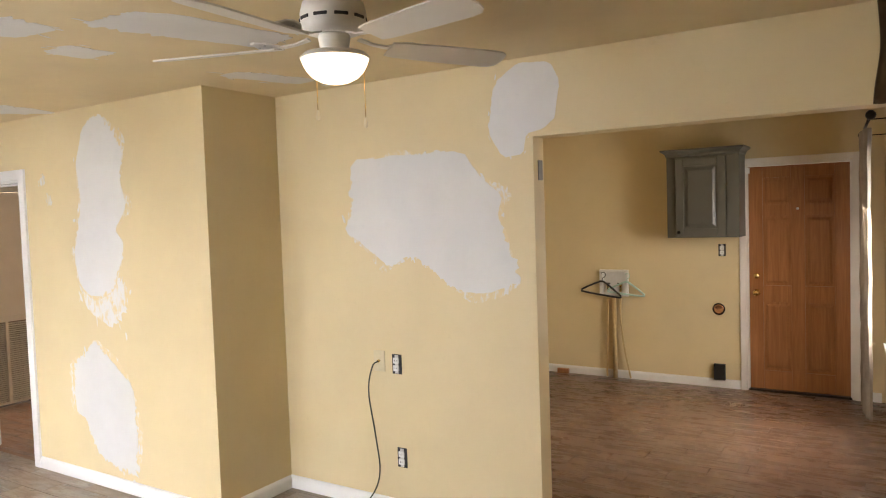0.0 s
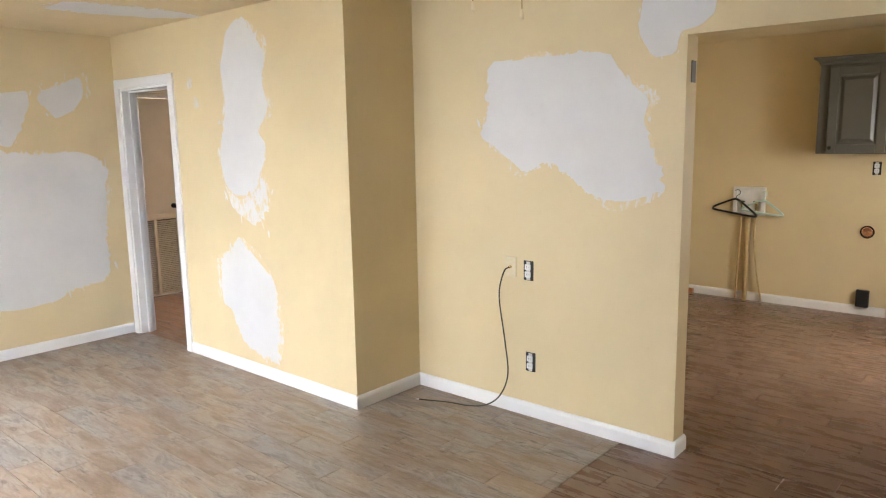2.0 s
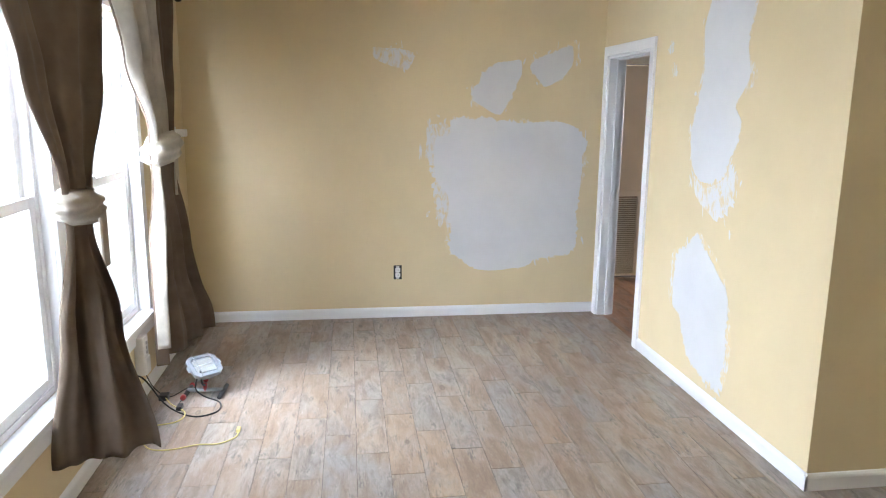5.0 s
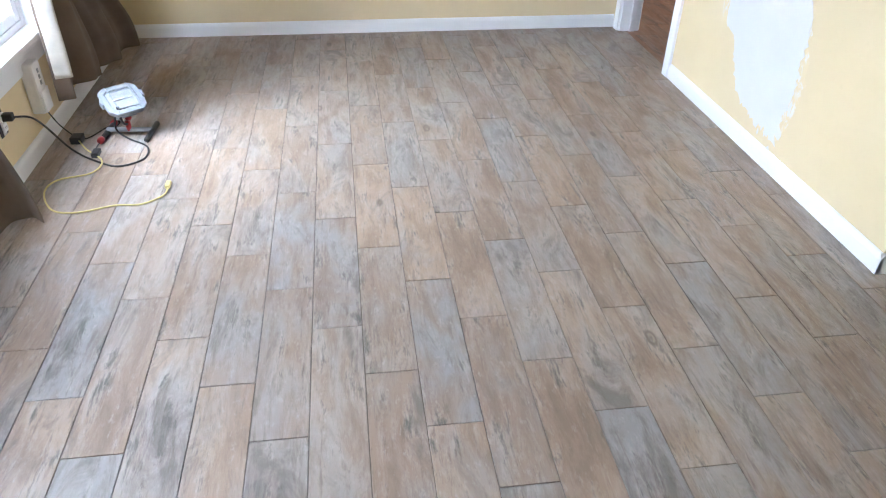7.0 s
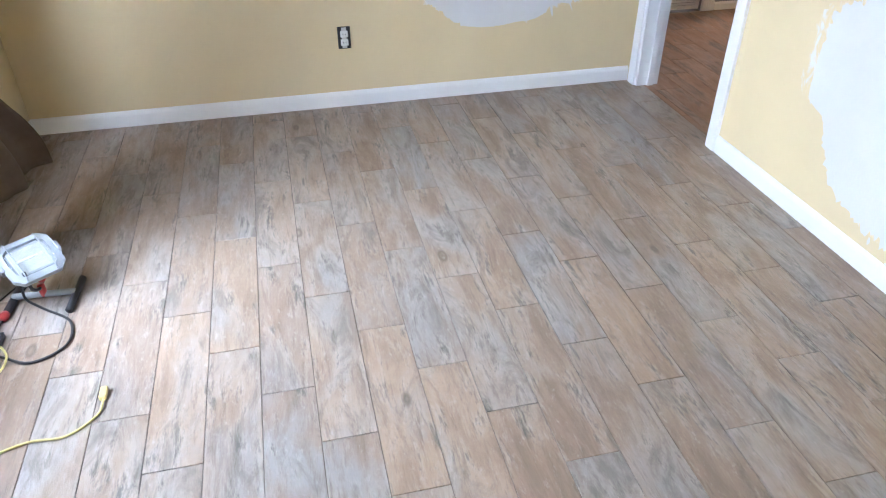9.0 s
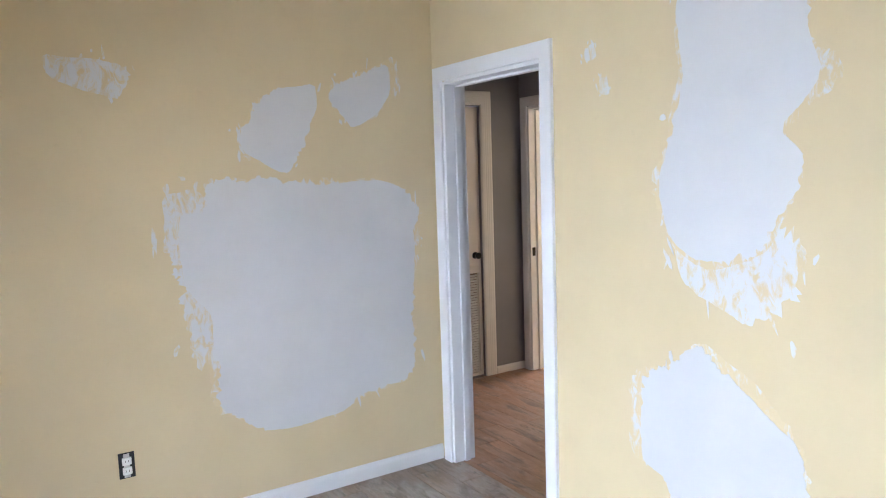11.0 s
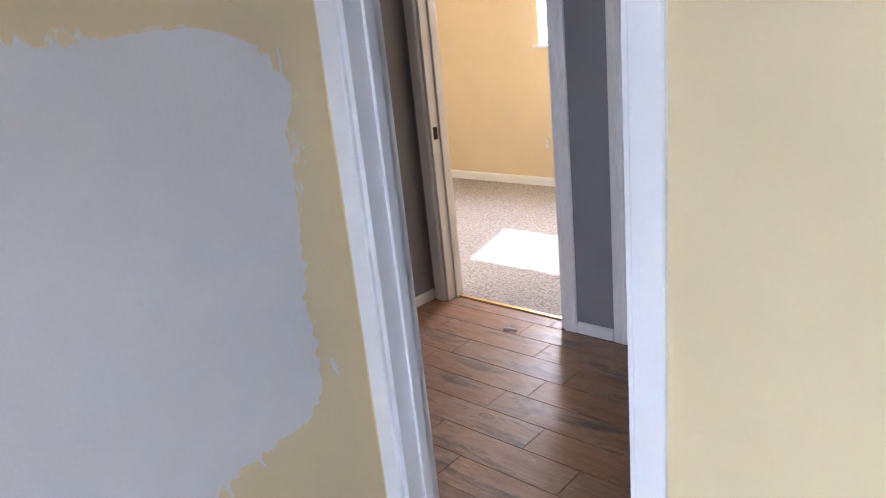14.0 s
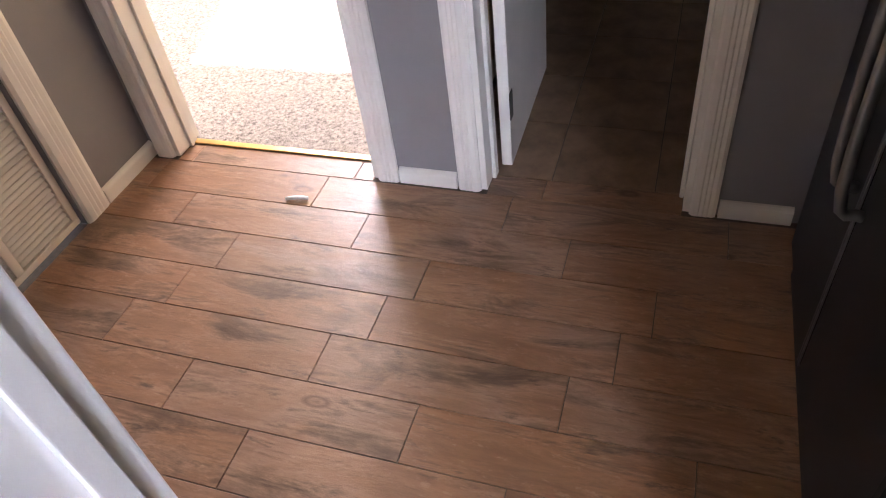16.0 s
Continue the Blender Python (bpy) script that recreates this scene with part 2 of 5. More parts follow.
BOWL = glow_material("lit_frosted_glass", (1.0, 0.78, 0.50), 1.7)
GLASS = glass_material("window_glass")
LENS = glass_material("worklight_glass")
REFLECTOR = plain("dull_reflector_metal", (0.40, 0.40, 0.38), 0.35, 0.5)
REDPL = plain("red_plastic", (0.35, 0.03, 0.03), 0.4)
LAMPGREY = plain("grey_cast_metal", (0.29, 0.31, 0.33), 0.45, 0.2)
YELLOWCORD = plain("yellow_cord", (0.62, 0.53, 0.20), 0.5)
GREENCORD = plain("olive_cord", (0.035, 0.04, 0.025), 0.5)
MINT = plain("mint_plastic", (0.45, 0.62, 0.55), 0.4)
PIPEPAINT = plain("tan_painted_pipe", (0.52, 0.38, 0.18), 0.5)
GOLDTRIM = plain("gold_threshold_metal", (0.80, 0.58, 0.25), 0.3, 1.0)
GRASS = plain("pale_outdoor_ground", (0.42, 0.42, 0.38), 0.95, vary=0.5, scale=3)

# ---- mesh helpers ----


def finish(bm, smooth=False):
    bmesh.ops.recalc_face_normals(bm, faces=bm.faces)
    if smooth:
        for f in bm.faces:
            f.smooth = True
    return bm


def part(name, bm, mat, parent=None, label="", at=None):
    """Links a bmesh as one mesh object."""
    me = bpy.data.meshes.new(name)
    bm.to_mesh(me)
    bm.free()
    me.materials.append(mat)
    ob = new(name, me)
    if parent is not None:
        ob.parent = parent
    if at is not None:
        ob.matrix_basis = at
    if label:
        ob["label"] = label
    return ob


def thing(name, label, category, m=None, group="", kind=""):
    ob = new(name)
    ob.empty_display_size = 0.1
    if m is not None:
        ob.matrix_basis = m
    return tagged(ob, label, category, group, kind)


def box(x0, x1, y0, y1, z0, z1, bevel=0.0, bm=None):
    own = bmesh.new()
    r = bmesh.ops.create_cube(own, size=1.0)
    for v in r["verts"]:
        v.co = ((x0 + x1) / 2 + v.co.x * (x1 - x0), (y0 + y1) / 2 + v.co.y * (y1 - y0), (z0 + z1) / 2 + v.co.z * (z1 - z0))
    if bevel:
        bmesh.ops.bevel(own, geom=own.edges[:], offset=bevel, segments=2, affect="EDGES", profile=0.6)
    if bm is None:
        return finish(own)
    merge(bm, own)
    return bm


def merge(bm, other, m=None):
    if m is not None:
        bmesh.ops.transform(other, matrix=m, verts=other.verts)
    t = bpy.data.meshes.new("t")
    other.to_mesh(t)
    other.free()
    bm.from_mesh(t)
    bpy.data.meshes.remove(t)
    return bm


def lathe(profile, steps=28, bm=None, m=None):
    """A solid of revolution about z from (radius, height) pairs."""
    own = bmesh.new()
    rings = []
    for r, z in profile:
        rings.append([own.verts.new((r * math.cos(2 * math.pi * k / steps), r * math.sin(2 * math.pi * k / steps), z)) for k in range(steps)] if r > 1e-6 else [own.verts.new((0, 0, z))])
    for a, b in zip(rings, rings[1:]):
        for k in range(steps):
            n = (k + 1) % steps
            if len(a) == 1 and len(b) > 1:
                own.faces.new((a[0], b[n], b[k]))
            elif len(b) == 1 and len(a) > 1:
                own.faces.new((a[k], a[n], b[0]))
            elif len(a) > 1:
                own.faces.new((a[k], a[n], b[n], b[k]))
    for ring in (rings[0], rings[-1]):
        if len(ring) > 1:
            own.faces.new(ring)
    finish(own, True)
    if m is not None:
        bmesh.ops.transform(own, matrix=m, verts=own.verts)
    return own if bm is None else merge(bm, own)


def tube(points, radius, steps=8, smooth_steps=6):
    """A round cord or bar through the points (Catmull-Rom)."""
    p = [Vector(q) for q in points]
    path = []
    if len(p) > 2 and smooth_steps > 1:
        e = [2 * p[0] - p[1]] + p + [2 * p[-1] - p[-2]]
        for i in range(1, len(e) - 2):
            a, b, c, d = e[i - 1:i + 3]
            for k in range(smooth_steps):
                t = k / smooth_steps
                path.append(0.5 * (2 * b + (c - a) * t + (2 * a - 5 * b + 4 * c - d) * t * t + (3 * b - a - 3 * c + d) * t ** 3))
        path.append(p[-1])
    else:
        path = p
    bm = bmesh.new()
    rings = []
    for i, q in enumerate(path):
        way = (path[min(i + 1, len(path) - 1)] - path[max(i - 1, 0)]).normalized()
        side = way.cross(Vector((0.13, 0.21, 1))).normalized()
        up = side.cross(way).normalized()
        rings.append([bm.verts.new(q + radius * (math.cos(2 * math.pi * k / steps) * side + math.sin(2 * math.pi * k / steps) * up)) for k in range(steps)])
    for a, b in zip(rings, rings[1:]):
        for k in range(steps):
            bm.faces.new((a[k], a[(k + 1) % steps], b[(k + 1) % steps], b[k]))
    bm.faces.new(rings[0])
    bm.faces.new(rings[-1])
    return finish(bm, True)


def extruded(profile, length, m):
    """A prism of the closed profile (x, z), run along y for length, placed by m."""
    bm = bmesh.new()
    a = [bm.verts.new((x, 0, z)) for x, z in profile]
    b = [bm.verts.new((x, length, z)) for x, z in profile]
    n = len(profile)
    for k in range(n):
        bm.faces.new((a[k], a[(k + 1) % n], b[(k + 1) % n], b[k]))
    bm.faces.new(a)
    bm.faces.new(b)
    bmesh.ops.transform(bm, matrix=m, verts=bm.verts)
    return finish(bm)


def wall(name, axis, face, depth, a0, a1, height, holes, mat, label):
    """A wall along axis ('x' or 'y') whose room face lies at face and whose back lies at face + depth, with holes (a0, a1, z0, z1)."""
    us = sorted({a0, a1, *[h[0] for h in holes], *[h[1] for h in holes]})
    zs = sorted({0.0, height, *[h[2] for h in holes], *[h[3] for h in holes]})
    solid = lambda i, j: 0 <= i < len(us) - 1 and 0 <= j < len(zs) - 1 and not any(h[0] - 1e-6 <= us[i] and us[i + 1] <= h[1] + 1e-6 and h[2] - 1e-6 <= zs[j] and zs[j + 1] <= h[3] + 1e-6 for h in holes)
    bm = bmesh.new()
    vs = {}

    def v(u, z, d):
        k = (round(u, 5), round(z, 5), d)
        if k not in vs:
            vs[k] = bm.verts.new((u, face + d * depth, z) if axis == "x" else (face + d * depth, u, z))
        return vs[k]
    for i in range(len(us) - 1):
        for j in range(len(zs) - 1):
            if not solid(i, j):
                continue
            u0, u1, z0, z1 = us[i], us[i + 1], zs[j], zs[j + 1]
            for d in (0, 1):
                bm.faces.new((v(u0, z0, d), v(u1, z0, d), v(u1, z1, d), v(u0, z1, d)))
            for di, dj, e in ((-1, 0, ((u0, z0), (u0, z1))), (1, 0, ((u1, z0), (u1, z1))), (0, -1, ((u0, z0), (u1, z0))), (0, 1, ((u0, z1), (u1, z1)))):
                if not solid(i + di, j + dj):
                    (p, q), (r, s) = e
                    bm.faces.new((v(p, q, 0), v(r, s, 0), v(r, s, 1), v(p, q, 1)))
    ob = part(name, finish(bm), mat)
    return tagged(ob, label, "wall", kind="structure")


# ---- the shell ----
H = 2.44
XW, YS, YN, YB, XJ, XO = -5.645, 0.235, 3.39, 3.945, -2.84, -1.115
YL = 7.617
HX, HY = -6.76, 4.862
DOOR = (-5.545, -4.778, 2.02)
BED = (-6.662, -5.900, 2.03)
BATH = (-5.553, -4.957, 2.03)
SILL, HEAD = 0.46, 2.12

wall_w = wall("wall_west", "y", XW, -0.12, YS - 0.14, YN + 0.12, H, [], YELLOW, "butter-yellow painted wall with white repair patches")
wall_n = wall("wall_north", "x", YN, 0.12, XW, XJ - 0.12, H, [(DOOR[0], DOOR[1], 0.0, DOOR[2])], YELLOW, "butter-yellow painted wall with an open doorway")
wall_j = wall("wall_jog", "y", XJ, -0.12, YN, YB + 0.12, H, [], YELLOW, "short butter-yellow return wall")
wall_b = wall("wall_outlets", "x", YB, 0.12, XJ, 0.95, H, [(XO, 0.80, 0.0, 2.052)], YELLOW, "butter-yellow painted wall with a wide cased-free opening")
wall_s = wall("wall_south", "x", YS, -0.14, XW - 0.12, 1.0, H, [(a, b, SILL, HEAD) for a, b in WIN_X], YELLOW, "butter-yellow painted wall with tall windows")
wall_l = wall("wall_laundry", "x", YL, 0.12, -3.1, 0.6, H, [(-0.735, 0.09, 0.0, 2.035)], YELLOW, "butter-yellow laundry wall with an entry door")
wall_lw = wall("wall_laundry_west", "y", -2.96, -0.12, YB + 0.12, YL + 0.12, H, [], YELLOW, "plain butter-yellow laundry side wall")

# the outer wall runs slightly out of square
EAST = pose(0.325, YL, 0, 0, 0, 3.4)
east = wall("wall_east", "y", 0.0, 0.14, -7.6, 0.1, H, [(-1.72, -0.72, 0.62, 2.0)], YELLOW, "butter-yellow outer wall with a curtained window")
east.matrix_basis = EAST

wall_hw = wall("wall_hall_west", "y", HX, -0.12, YN - 0.1, HY + 0.12, H, [(3.70, 4.48, 0.0, 2.04)], GREY, "dark grey painted hall wall with a closet door")
wall_hn = wall("wall_hall_north", "x", HY, 0.12, HX - 0.12, -3.7, H, [(BED[0], BED[1], 0, BED[2]), (BATH[0], BATH[1], 0, BATH[2])], GREY, "grey painted hall wall with two doorways")
wall_hs = wall("wall_hall_south", "x", YN + 0.124, -0.002, XW - 0.02, -3.9, H, [(DOOR[0], DOOR[1], 0, DOOR[2])], GREY, "grey painted back of the living room wall")
wall_hs2 = wall("wall_hall_southwest", "x", YN + 0.02, -0.12, HX - 0.1, XW - 0.121, H, [], GREY, "grey painted hall end wall")
wall_he = wall("wall_hall_east", "y", -3.86, 0.12, YN + 0.13, HY, H, [], GREY, "grey painted wall behind the refrigerator")
wall_bn = wall("wall_bedroom_north", "x", 7.28, 0.14, -9.7, -5.5, H, [(-7.58, -6.55, 1.20, 2.08)], PEACH, "pale yellow bedroom wall with a white baseboard")
wall_bw = wall("wall_bedroom_west", "y", -9.6, -0.12, 4.6, 7.42, H, [], PEACH, "pale yellow bedroom side wall")
wall_bs = wall("wall_bedroom_south", "x", HY + 0.13, -0.12, -9.7, HX - 0.125, H, [], PEACH, "pale yellow bedroom wall")
wall_be = wall("wall_bedroom_east", "y", -5.78, 0.10, HY + 0.125, 7.28, H, [], PEACH, "wall between the bedroom and the bathroom")
wall_ba = wall("wall_bath_east", "y", -4.2, 0.12, HY + 0.125, 7.4, H, [], GREY, "plain dark bathroom wall")
wall_bb = wall("wall_bath_north", "x", 7.3, 0.12, -5.66, -4.1, H, [], GREY, "plain dark bathroom end wall")
skin = wall("wall_bedroom_entry", "x", HY + 0.122, 0.003, -9.6, -5.78, H, [(BED[0], BED[1], 0, BED[2])], PEACH, "pale yellow bedroom side of the hall wall")

ceiling = tagged(part("ceiling", box(-9.8, 1.2, 0.0, 7.8, H, H + 0.1), CEIL), "butter-yellow painted ceiling with white repair patches", "ceiling", kind="structure")
ground = tagged(part("ground", box(-300, 300, -300, 300, -0.6, -0.35), GRASS), "pale sunlit ground outside the house", "ground", kind="structure")
foundation = tagged(part("foundation", box(-9.75, 1.1, 0.02, 7.75, -0.349, -0.012), GROUT), "concrete slab under the floors", "foundation", kind="structure")

# ---- repair patches ----


def blob(points, jag, seed, step=0.010):
    """A closed outline (u, v) along a rough polygon: clean where the knife ran, ragged where it lifted."""
    out = []
    points = [Vector(p) for p in points]
    points = [q for a, b in zip(points, points[1:] + points[:1]) for q in (a.lerp(b, 0.14), a.lerp(b, 0.86))]
    n = len(points)
    for i in range(n):
        a, b = points[i], points[(i + 1) % n]
        k = max(2, int((b - a).length / step))
        nrm = Vector((b.y - a.y, a.x - b.x)).normalized()
        for j in range(k):
            q = a.lerp(b, j / k)
            rough = max(0.12, noise.noise((q.x * 3.1, q.y * 3.1, seed + 2)) * 2.6 + 0.55)
            d = noise.noise((q.x * 7, q.y * 7, seed)) * 0.8 + rough * (noise.noise((q.x * 30, q.y * 30, seed + 5)) * 0.9 + noise.noise((q.x * 120, q.y * 40, seed + 9)) * 0.9)
            out.append(q + nrm * d * jag)
    return out


def patch(where, points, parent, seed, jag=0.014, thick=0.0022, skim=True, mat=None):
    """A skim of joint compound; where turns (u, v, depth) into a place."""
    bm = bmesh.new()
    rnd = random.Random(seed)
    outlines = [blob(points, jag, seed)]
    area = sum(a[0] * b[1] - b[0] * a[1] for a, b in zip(points, points[1:] + points[:1]))
    side = 1 if area > 0 else -1
    for _ in range(9):
        i = rnd.randrange(len(points))
        a, b = Vector(points[i]), Vector(points[(i + 1) % len(points)])
        nrm = Vector((b.y - a.y, a.x - b.x)).normalized()
        c = a.lerp(b, rnd.random()) + nrm * rnd.gauss(0.6 * jag, 1.2 * jag) * side
        w, h, tilt = rnd.uniform(0.002, 0.009) * jag / 0.018, rnd.uniform(0.006, 0.034) * jag / 0.018, rnd.uniform(-0.5, 0.5)
        ring = []
        for k in range(8):
            s, t = w * math.cos(k * math.pi / 4), h * math.sin(k * math.pi / 4)
            ring.append(c + Vector((s * math.cos(tilt) - t * math.sin(tilt), s * math.sin(tilt) + t * math.cos(tilt))) * rnd.uniform(0.6, 1.3))
        outlines.append(ring)
    for n, line in enumerate(outlines):
        own = bmesh.new()
        depth = thick if n == 0 else thick * 0.6
        vs = [own.verts.new(where(q.x, q.y, depth)) for q in line]
        es = [own.edges.new((vs[k], vs[(k + 1) % len(vs)])) for k in range(len(vs))]
        bmesh.ops.triangle_fill(own, edges=es, use_beauty=True)
        low = [own.verts.new(where(q.x, q.y, 0.0)) for q in line]
        for k in range(len(vs)):
            own.faces.new((vs[k], vs[(k + 1) % len(vs)], low[(k + 1) % len(vs)], low[k]))
        merge(bm, own)
    if skim and parent is not ceiling:
        c = sum((Vector(p) for p in points), Vector((0, 0))) / len(points)
        wide = [c + (Vector(p) - c) * (1 + rnd.choice((-0.03, -0.02, 0.02, 0.05, 0.16)) * 0.40 / max(0.12, (Vector(p) - c).length)) for p in points]
        thin = bmesh.new()
        vs = [thin.verts.new(where(q.x, q.y, 0.0004 + 0.0003 * (seed % 6))) for q in blob(wide, jag, seed + 40)]
        bmesh.ops.triangle_fill(thin, edges=[thin.edges.new((vs[k], vs[(k + 1) % len(vs)])) for k in range(len(vs))], use_beauty=True)
        part("thin_skim", finish(thin), SKIM, parent, "thin smeared edge of joint compound")
    return part("repair_patch", finish(bm), mat or PRIMER, parent, "ragged white joint compound patch")


on_west = lambda u, v, d: (XW + d, u, v)
on_north = lambda u, v, d: (u, YN - d, v)
on_back = lambda u, v, d: (u, YB - d, v)
on_ceiling = lambda u, v, d: (u, v, H - d)
patch(on_west, [(2.21, 1.54), (2.29, 1.56), (2.84, 1.525), (3.05, 1.54), (3.18, 1.49), (3.30, 1.37), (3.24, 1.25), (3.23, 0.90), (3.22, 0.50), (2.90, 0.44), (2.78, 0.385), (2.60, 0.365), (2.40, 0.38), (2.18, 0.52), (2.20, 0.72), (2.18, 0.95), (2.10, 1.09), (2.05, 1.29), (2.085, 1.43), (2.19, 1.40)], wall_w, 1, 0.026)
patch(on_west, [(2.35, 1.74), (2.45, 1.90), (2.57, 1.975), (2.73, 2.00), (2.735, 1.885), (2.65, 1.69), (2.57, 1.575), (2.385, 1.665)], wall_w, 2, 0.016)
patch(on_west, [(2.79, 1.945), (2.85, 2.00), (3.00, 2.06), (3.13, 2.115), (3.14, 1.97), (3.06, 1.86), (2.92, 1.79), (2.86, 1.86)], wall_w, 3, 0.016)
patch(on_west, [(1.60, 2.07), (1.77, 2.066), (1.905, 2.043), (1.93, 1.995), (1.865, 1.905), (1.77, 1.93), (1.62, 1.98)], wall_w, 4, 0.014, skim=False, mat=SMEAR)
patch(on_west, [(2.02, 1.50), (2.13, 1.53), (2.24, 1.42), (2.22, 0.95), (2.22, 0.72), (2.10, 0.74), (2.07, 1.0), (2.0, 1.3)], wall_w, 21, 0.03, 0.0012, False, SMEAR)
patch(on_north, [(-3.89, 2.38), (-3.74, 2.34), (-3.58, 2.155), (-3.63, 1.955), (-3.57, 1.80), (-3.70, 1.66), (-3.61, 1.57), (-3.65, 1.44), (-3.76, 1.27), (-3.98, 1.22), (-4.10, 1.30), (-4.16, 1.48), (-4.06, 1.82), (-4.08, 2.11), (-4.00, 2.30)], wall_n, 5, 0.024)
patch(on_north, [(-3.985, 0.95), (-3.81, 0.82), (-3.60, 0.70), (-3.58, 0.40), (-3.61, 0.13), (-3.84, 0.14), (-4.02, 0.22), (-4.13, 0.42), (-4.23, 0.47), (-4.24, 0.75), (-4.10, 0.86)], wall_n, 6, 0.022)
patch(on_north, [(-4.52, 2.02), (-4.47, 2.03), (-4.46, 1.98), (-4.51, 1.97)], wall_n, 18, 0.012, 0.0012, False, SMEAR)
patch(on_north, [(-4.44, 1.90), (-4.40, 1.90), (-4.39, 1.83), (-4.44, 1.84)], wall_n, 7, 0.012, 0.0012, False, SMEAR)
patch(on_north, [(-4.14, 1.40), (-3.62, 1.34), (-3.62, 1.14), (-3.78, 1.04), (-4.02, 1.12)], wall_n, 22, 0.03, 0.0012, False, SMEAR)
patch(on_back, [(-2.265, 2.01), (-1.90, 2.02), (-1.51, 2.01), (-1.45, 1.91), (-1.29, 1.775), (-1.32, 1.66), (-1.22, 1.42), (-1.21, 1.32), (-1.50, 1.255), (-1.70, 1.36), (-1.85, 1.475), (-2.01, 1.395), (-2.15, 1.50), (-2.32, 1.605), (-2.27, 1.72)], wall_b, 8, 0.019)
patch(on_back, [(-1.32, 2.34), (-1.18, 2.42), (-1.02, 2.40), (-0.97, 2.30), (-0.99, 2.14), (-1.06, 2.085), (-1.15, 2.07), (-1.17, 1.97), (-1.28, 1.96), (-1.36, 2.10)], wall_b, 9, 0.010, skim=False)
patch(on_ceiling, [(-4.70, 2.55), (-4.30, 2.52), (-4.20, 3.20), (-4.30, 3.42), (-4.55, 3.20)], ceiling, 10, 0.03)
patch(on_ceiling, [(-5.10, 0.80), (-4.90, 0.86), (-5.05, 1.30), (-5.25, 1.34)], ceiling, 11, 0.03)
patch(on_ceiling, [(-4.50, 1.95), (-4.34, 1.95), (-4.34, 2.15), (-4.52, 2.12)], ceiling, 12, 0.02)
patch(on_ceiling, [(-3.80, 1.90), (-3.68, 1.90), (-3.64, 2.25), (-3.80, 2.22)], ceiling, 13, 0.02)
patch(on_ceiling, [(-2.72, 2.45), (-2.52, 2.45), (-2.50, 2.66), (-2.70, 2.66)], ceiling, 14, 0.02)
patch(on_ceiling, [(-2.60, 2.00), (-2.30, 2.02), (-2.30, 2.30), (-2.56, 2.28)], ceiling, 15, 0.02)
patch(on_ceiling, [(-2.20, 2.30), (-1.85, 2.35), (-1.70, 2.95), (-1.95, 3.00), (-2.10, 2.65)], ceiling, 16, 0.02)
patch(on_ceiling, [(-2.58, 3.28), (-2.40, 3.28), (-2.25, 3.70), (-2.45, 3.72)], ceiling, 17, 0.02)

# ---- trim ----
BASE = [(0, 0), (0.014, 0), (0.014, 0.058), (0.011, 0.068), (0.006, 0.076), (0, 0.080)]


def baseboard(x0, y0, x1, y1, mat=TRIM, label="white painted wooden baseboard", tall=1.0):
    """A moulded board whose back lies on the line; the room is to the left of its run."""
    a, b = Vector((x0, y0, 0)), Vector((x1, y1, 0))
    way = (b - a).normalized()
    left = Vector((-way.y, way.x, 0))
    m = Matrix(((left.x, way.x, 0, x0), (left.y, way.y, 0, y0), (0, 0, tall, 0), (0, 0, 0, 1)))
    return tagged(part("baseboard", extruded(BASE, (b - a).length, m), mat), label, "baseboard", kind="structure")


baseboard(XW, YN - 0.012, XW, YS)
baseboard(XW + 0.014, YS, 0.6, YS)
baseboard(XJ + 0.014, YN, -4.70, YN)
baseboard(XJ, YB - 0.014, XJ, YN - 0.014)
baseboard(XO + 0.014, YB, XJ, YB)
baseboard(XO, YB + 0.13, XO, YB)
baseboard(-0.80, YL, -2.95, YL)
baseboard(0.30, YL, 0.155, YL)
baseboard(HX, HY, HX, 4.588, OLDTRIM, "cream painted wooden baseboard", 0.7)
baseboard(-4.69, HY, BATH[1] + 0.08, HY, OLDTRIM, "cream painted wooden baseboard", 0.7)
baseboard(BATH[0] - 0.08, HY, BED[1] + 0.08, HY, OLDTRIM, "cream painted wooden baseboard", 0.7)
baseboard(-5.80, 7.28, -9.6, 7.28, TRIM)
baseboard(-9.6, 7.27, -9.6, 5.0, TRIM)

FLUTED = [(0, 0), (0, 0.010), (0.008, 0.016), (0.022, 0.018), (0.026, 0.0155), (0.034, 0.018), (0.038, 0.0155), (0.046, 0.018), (0.050, 0.0155), (0.060, 0.017), (0.070, 0.012), (0.070, 0)]
FLAT = [(0, 0), (0, 0.014), (0.003, 0.017), (0.030, 0.018), (0.066, 0.018), (0.070, 0.015), (0.070, 0)]


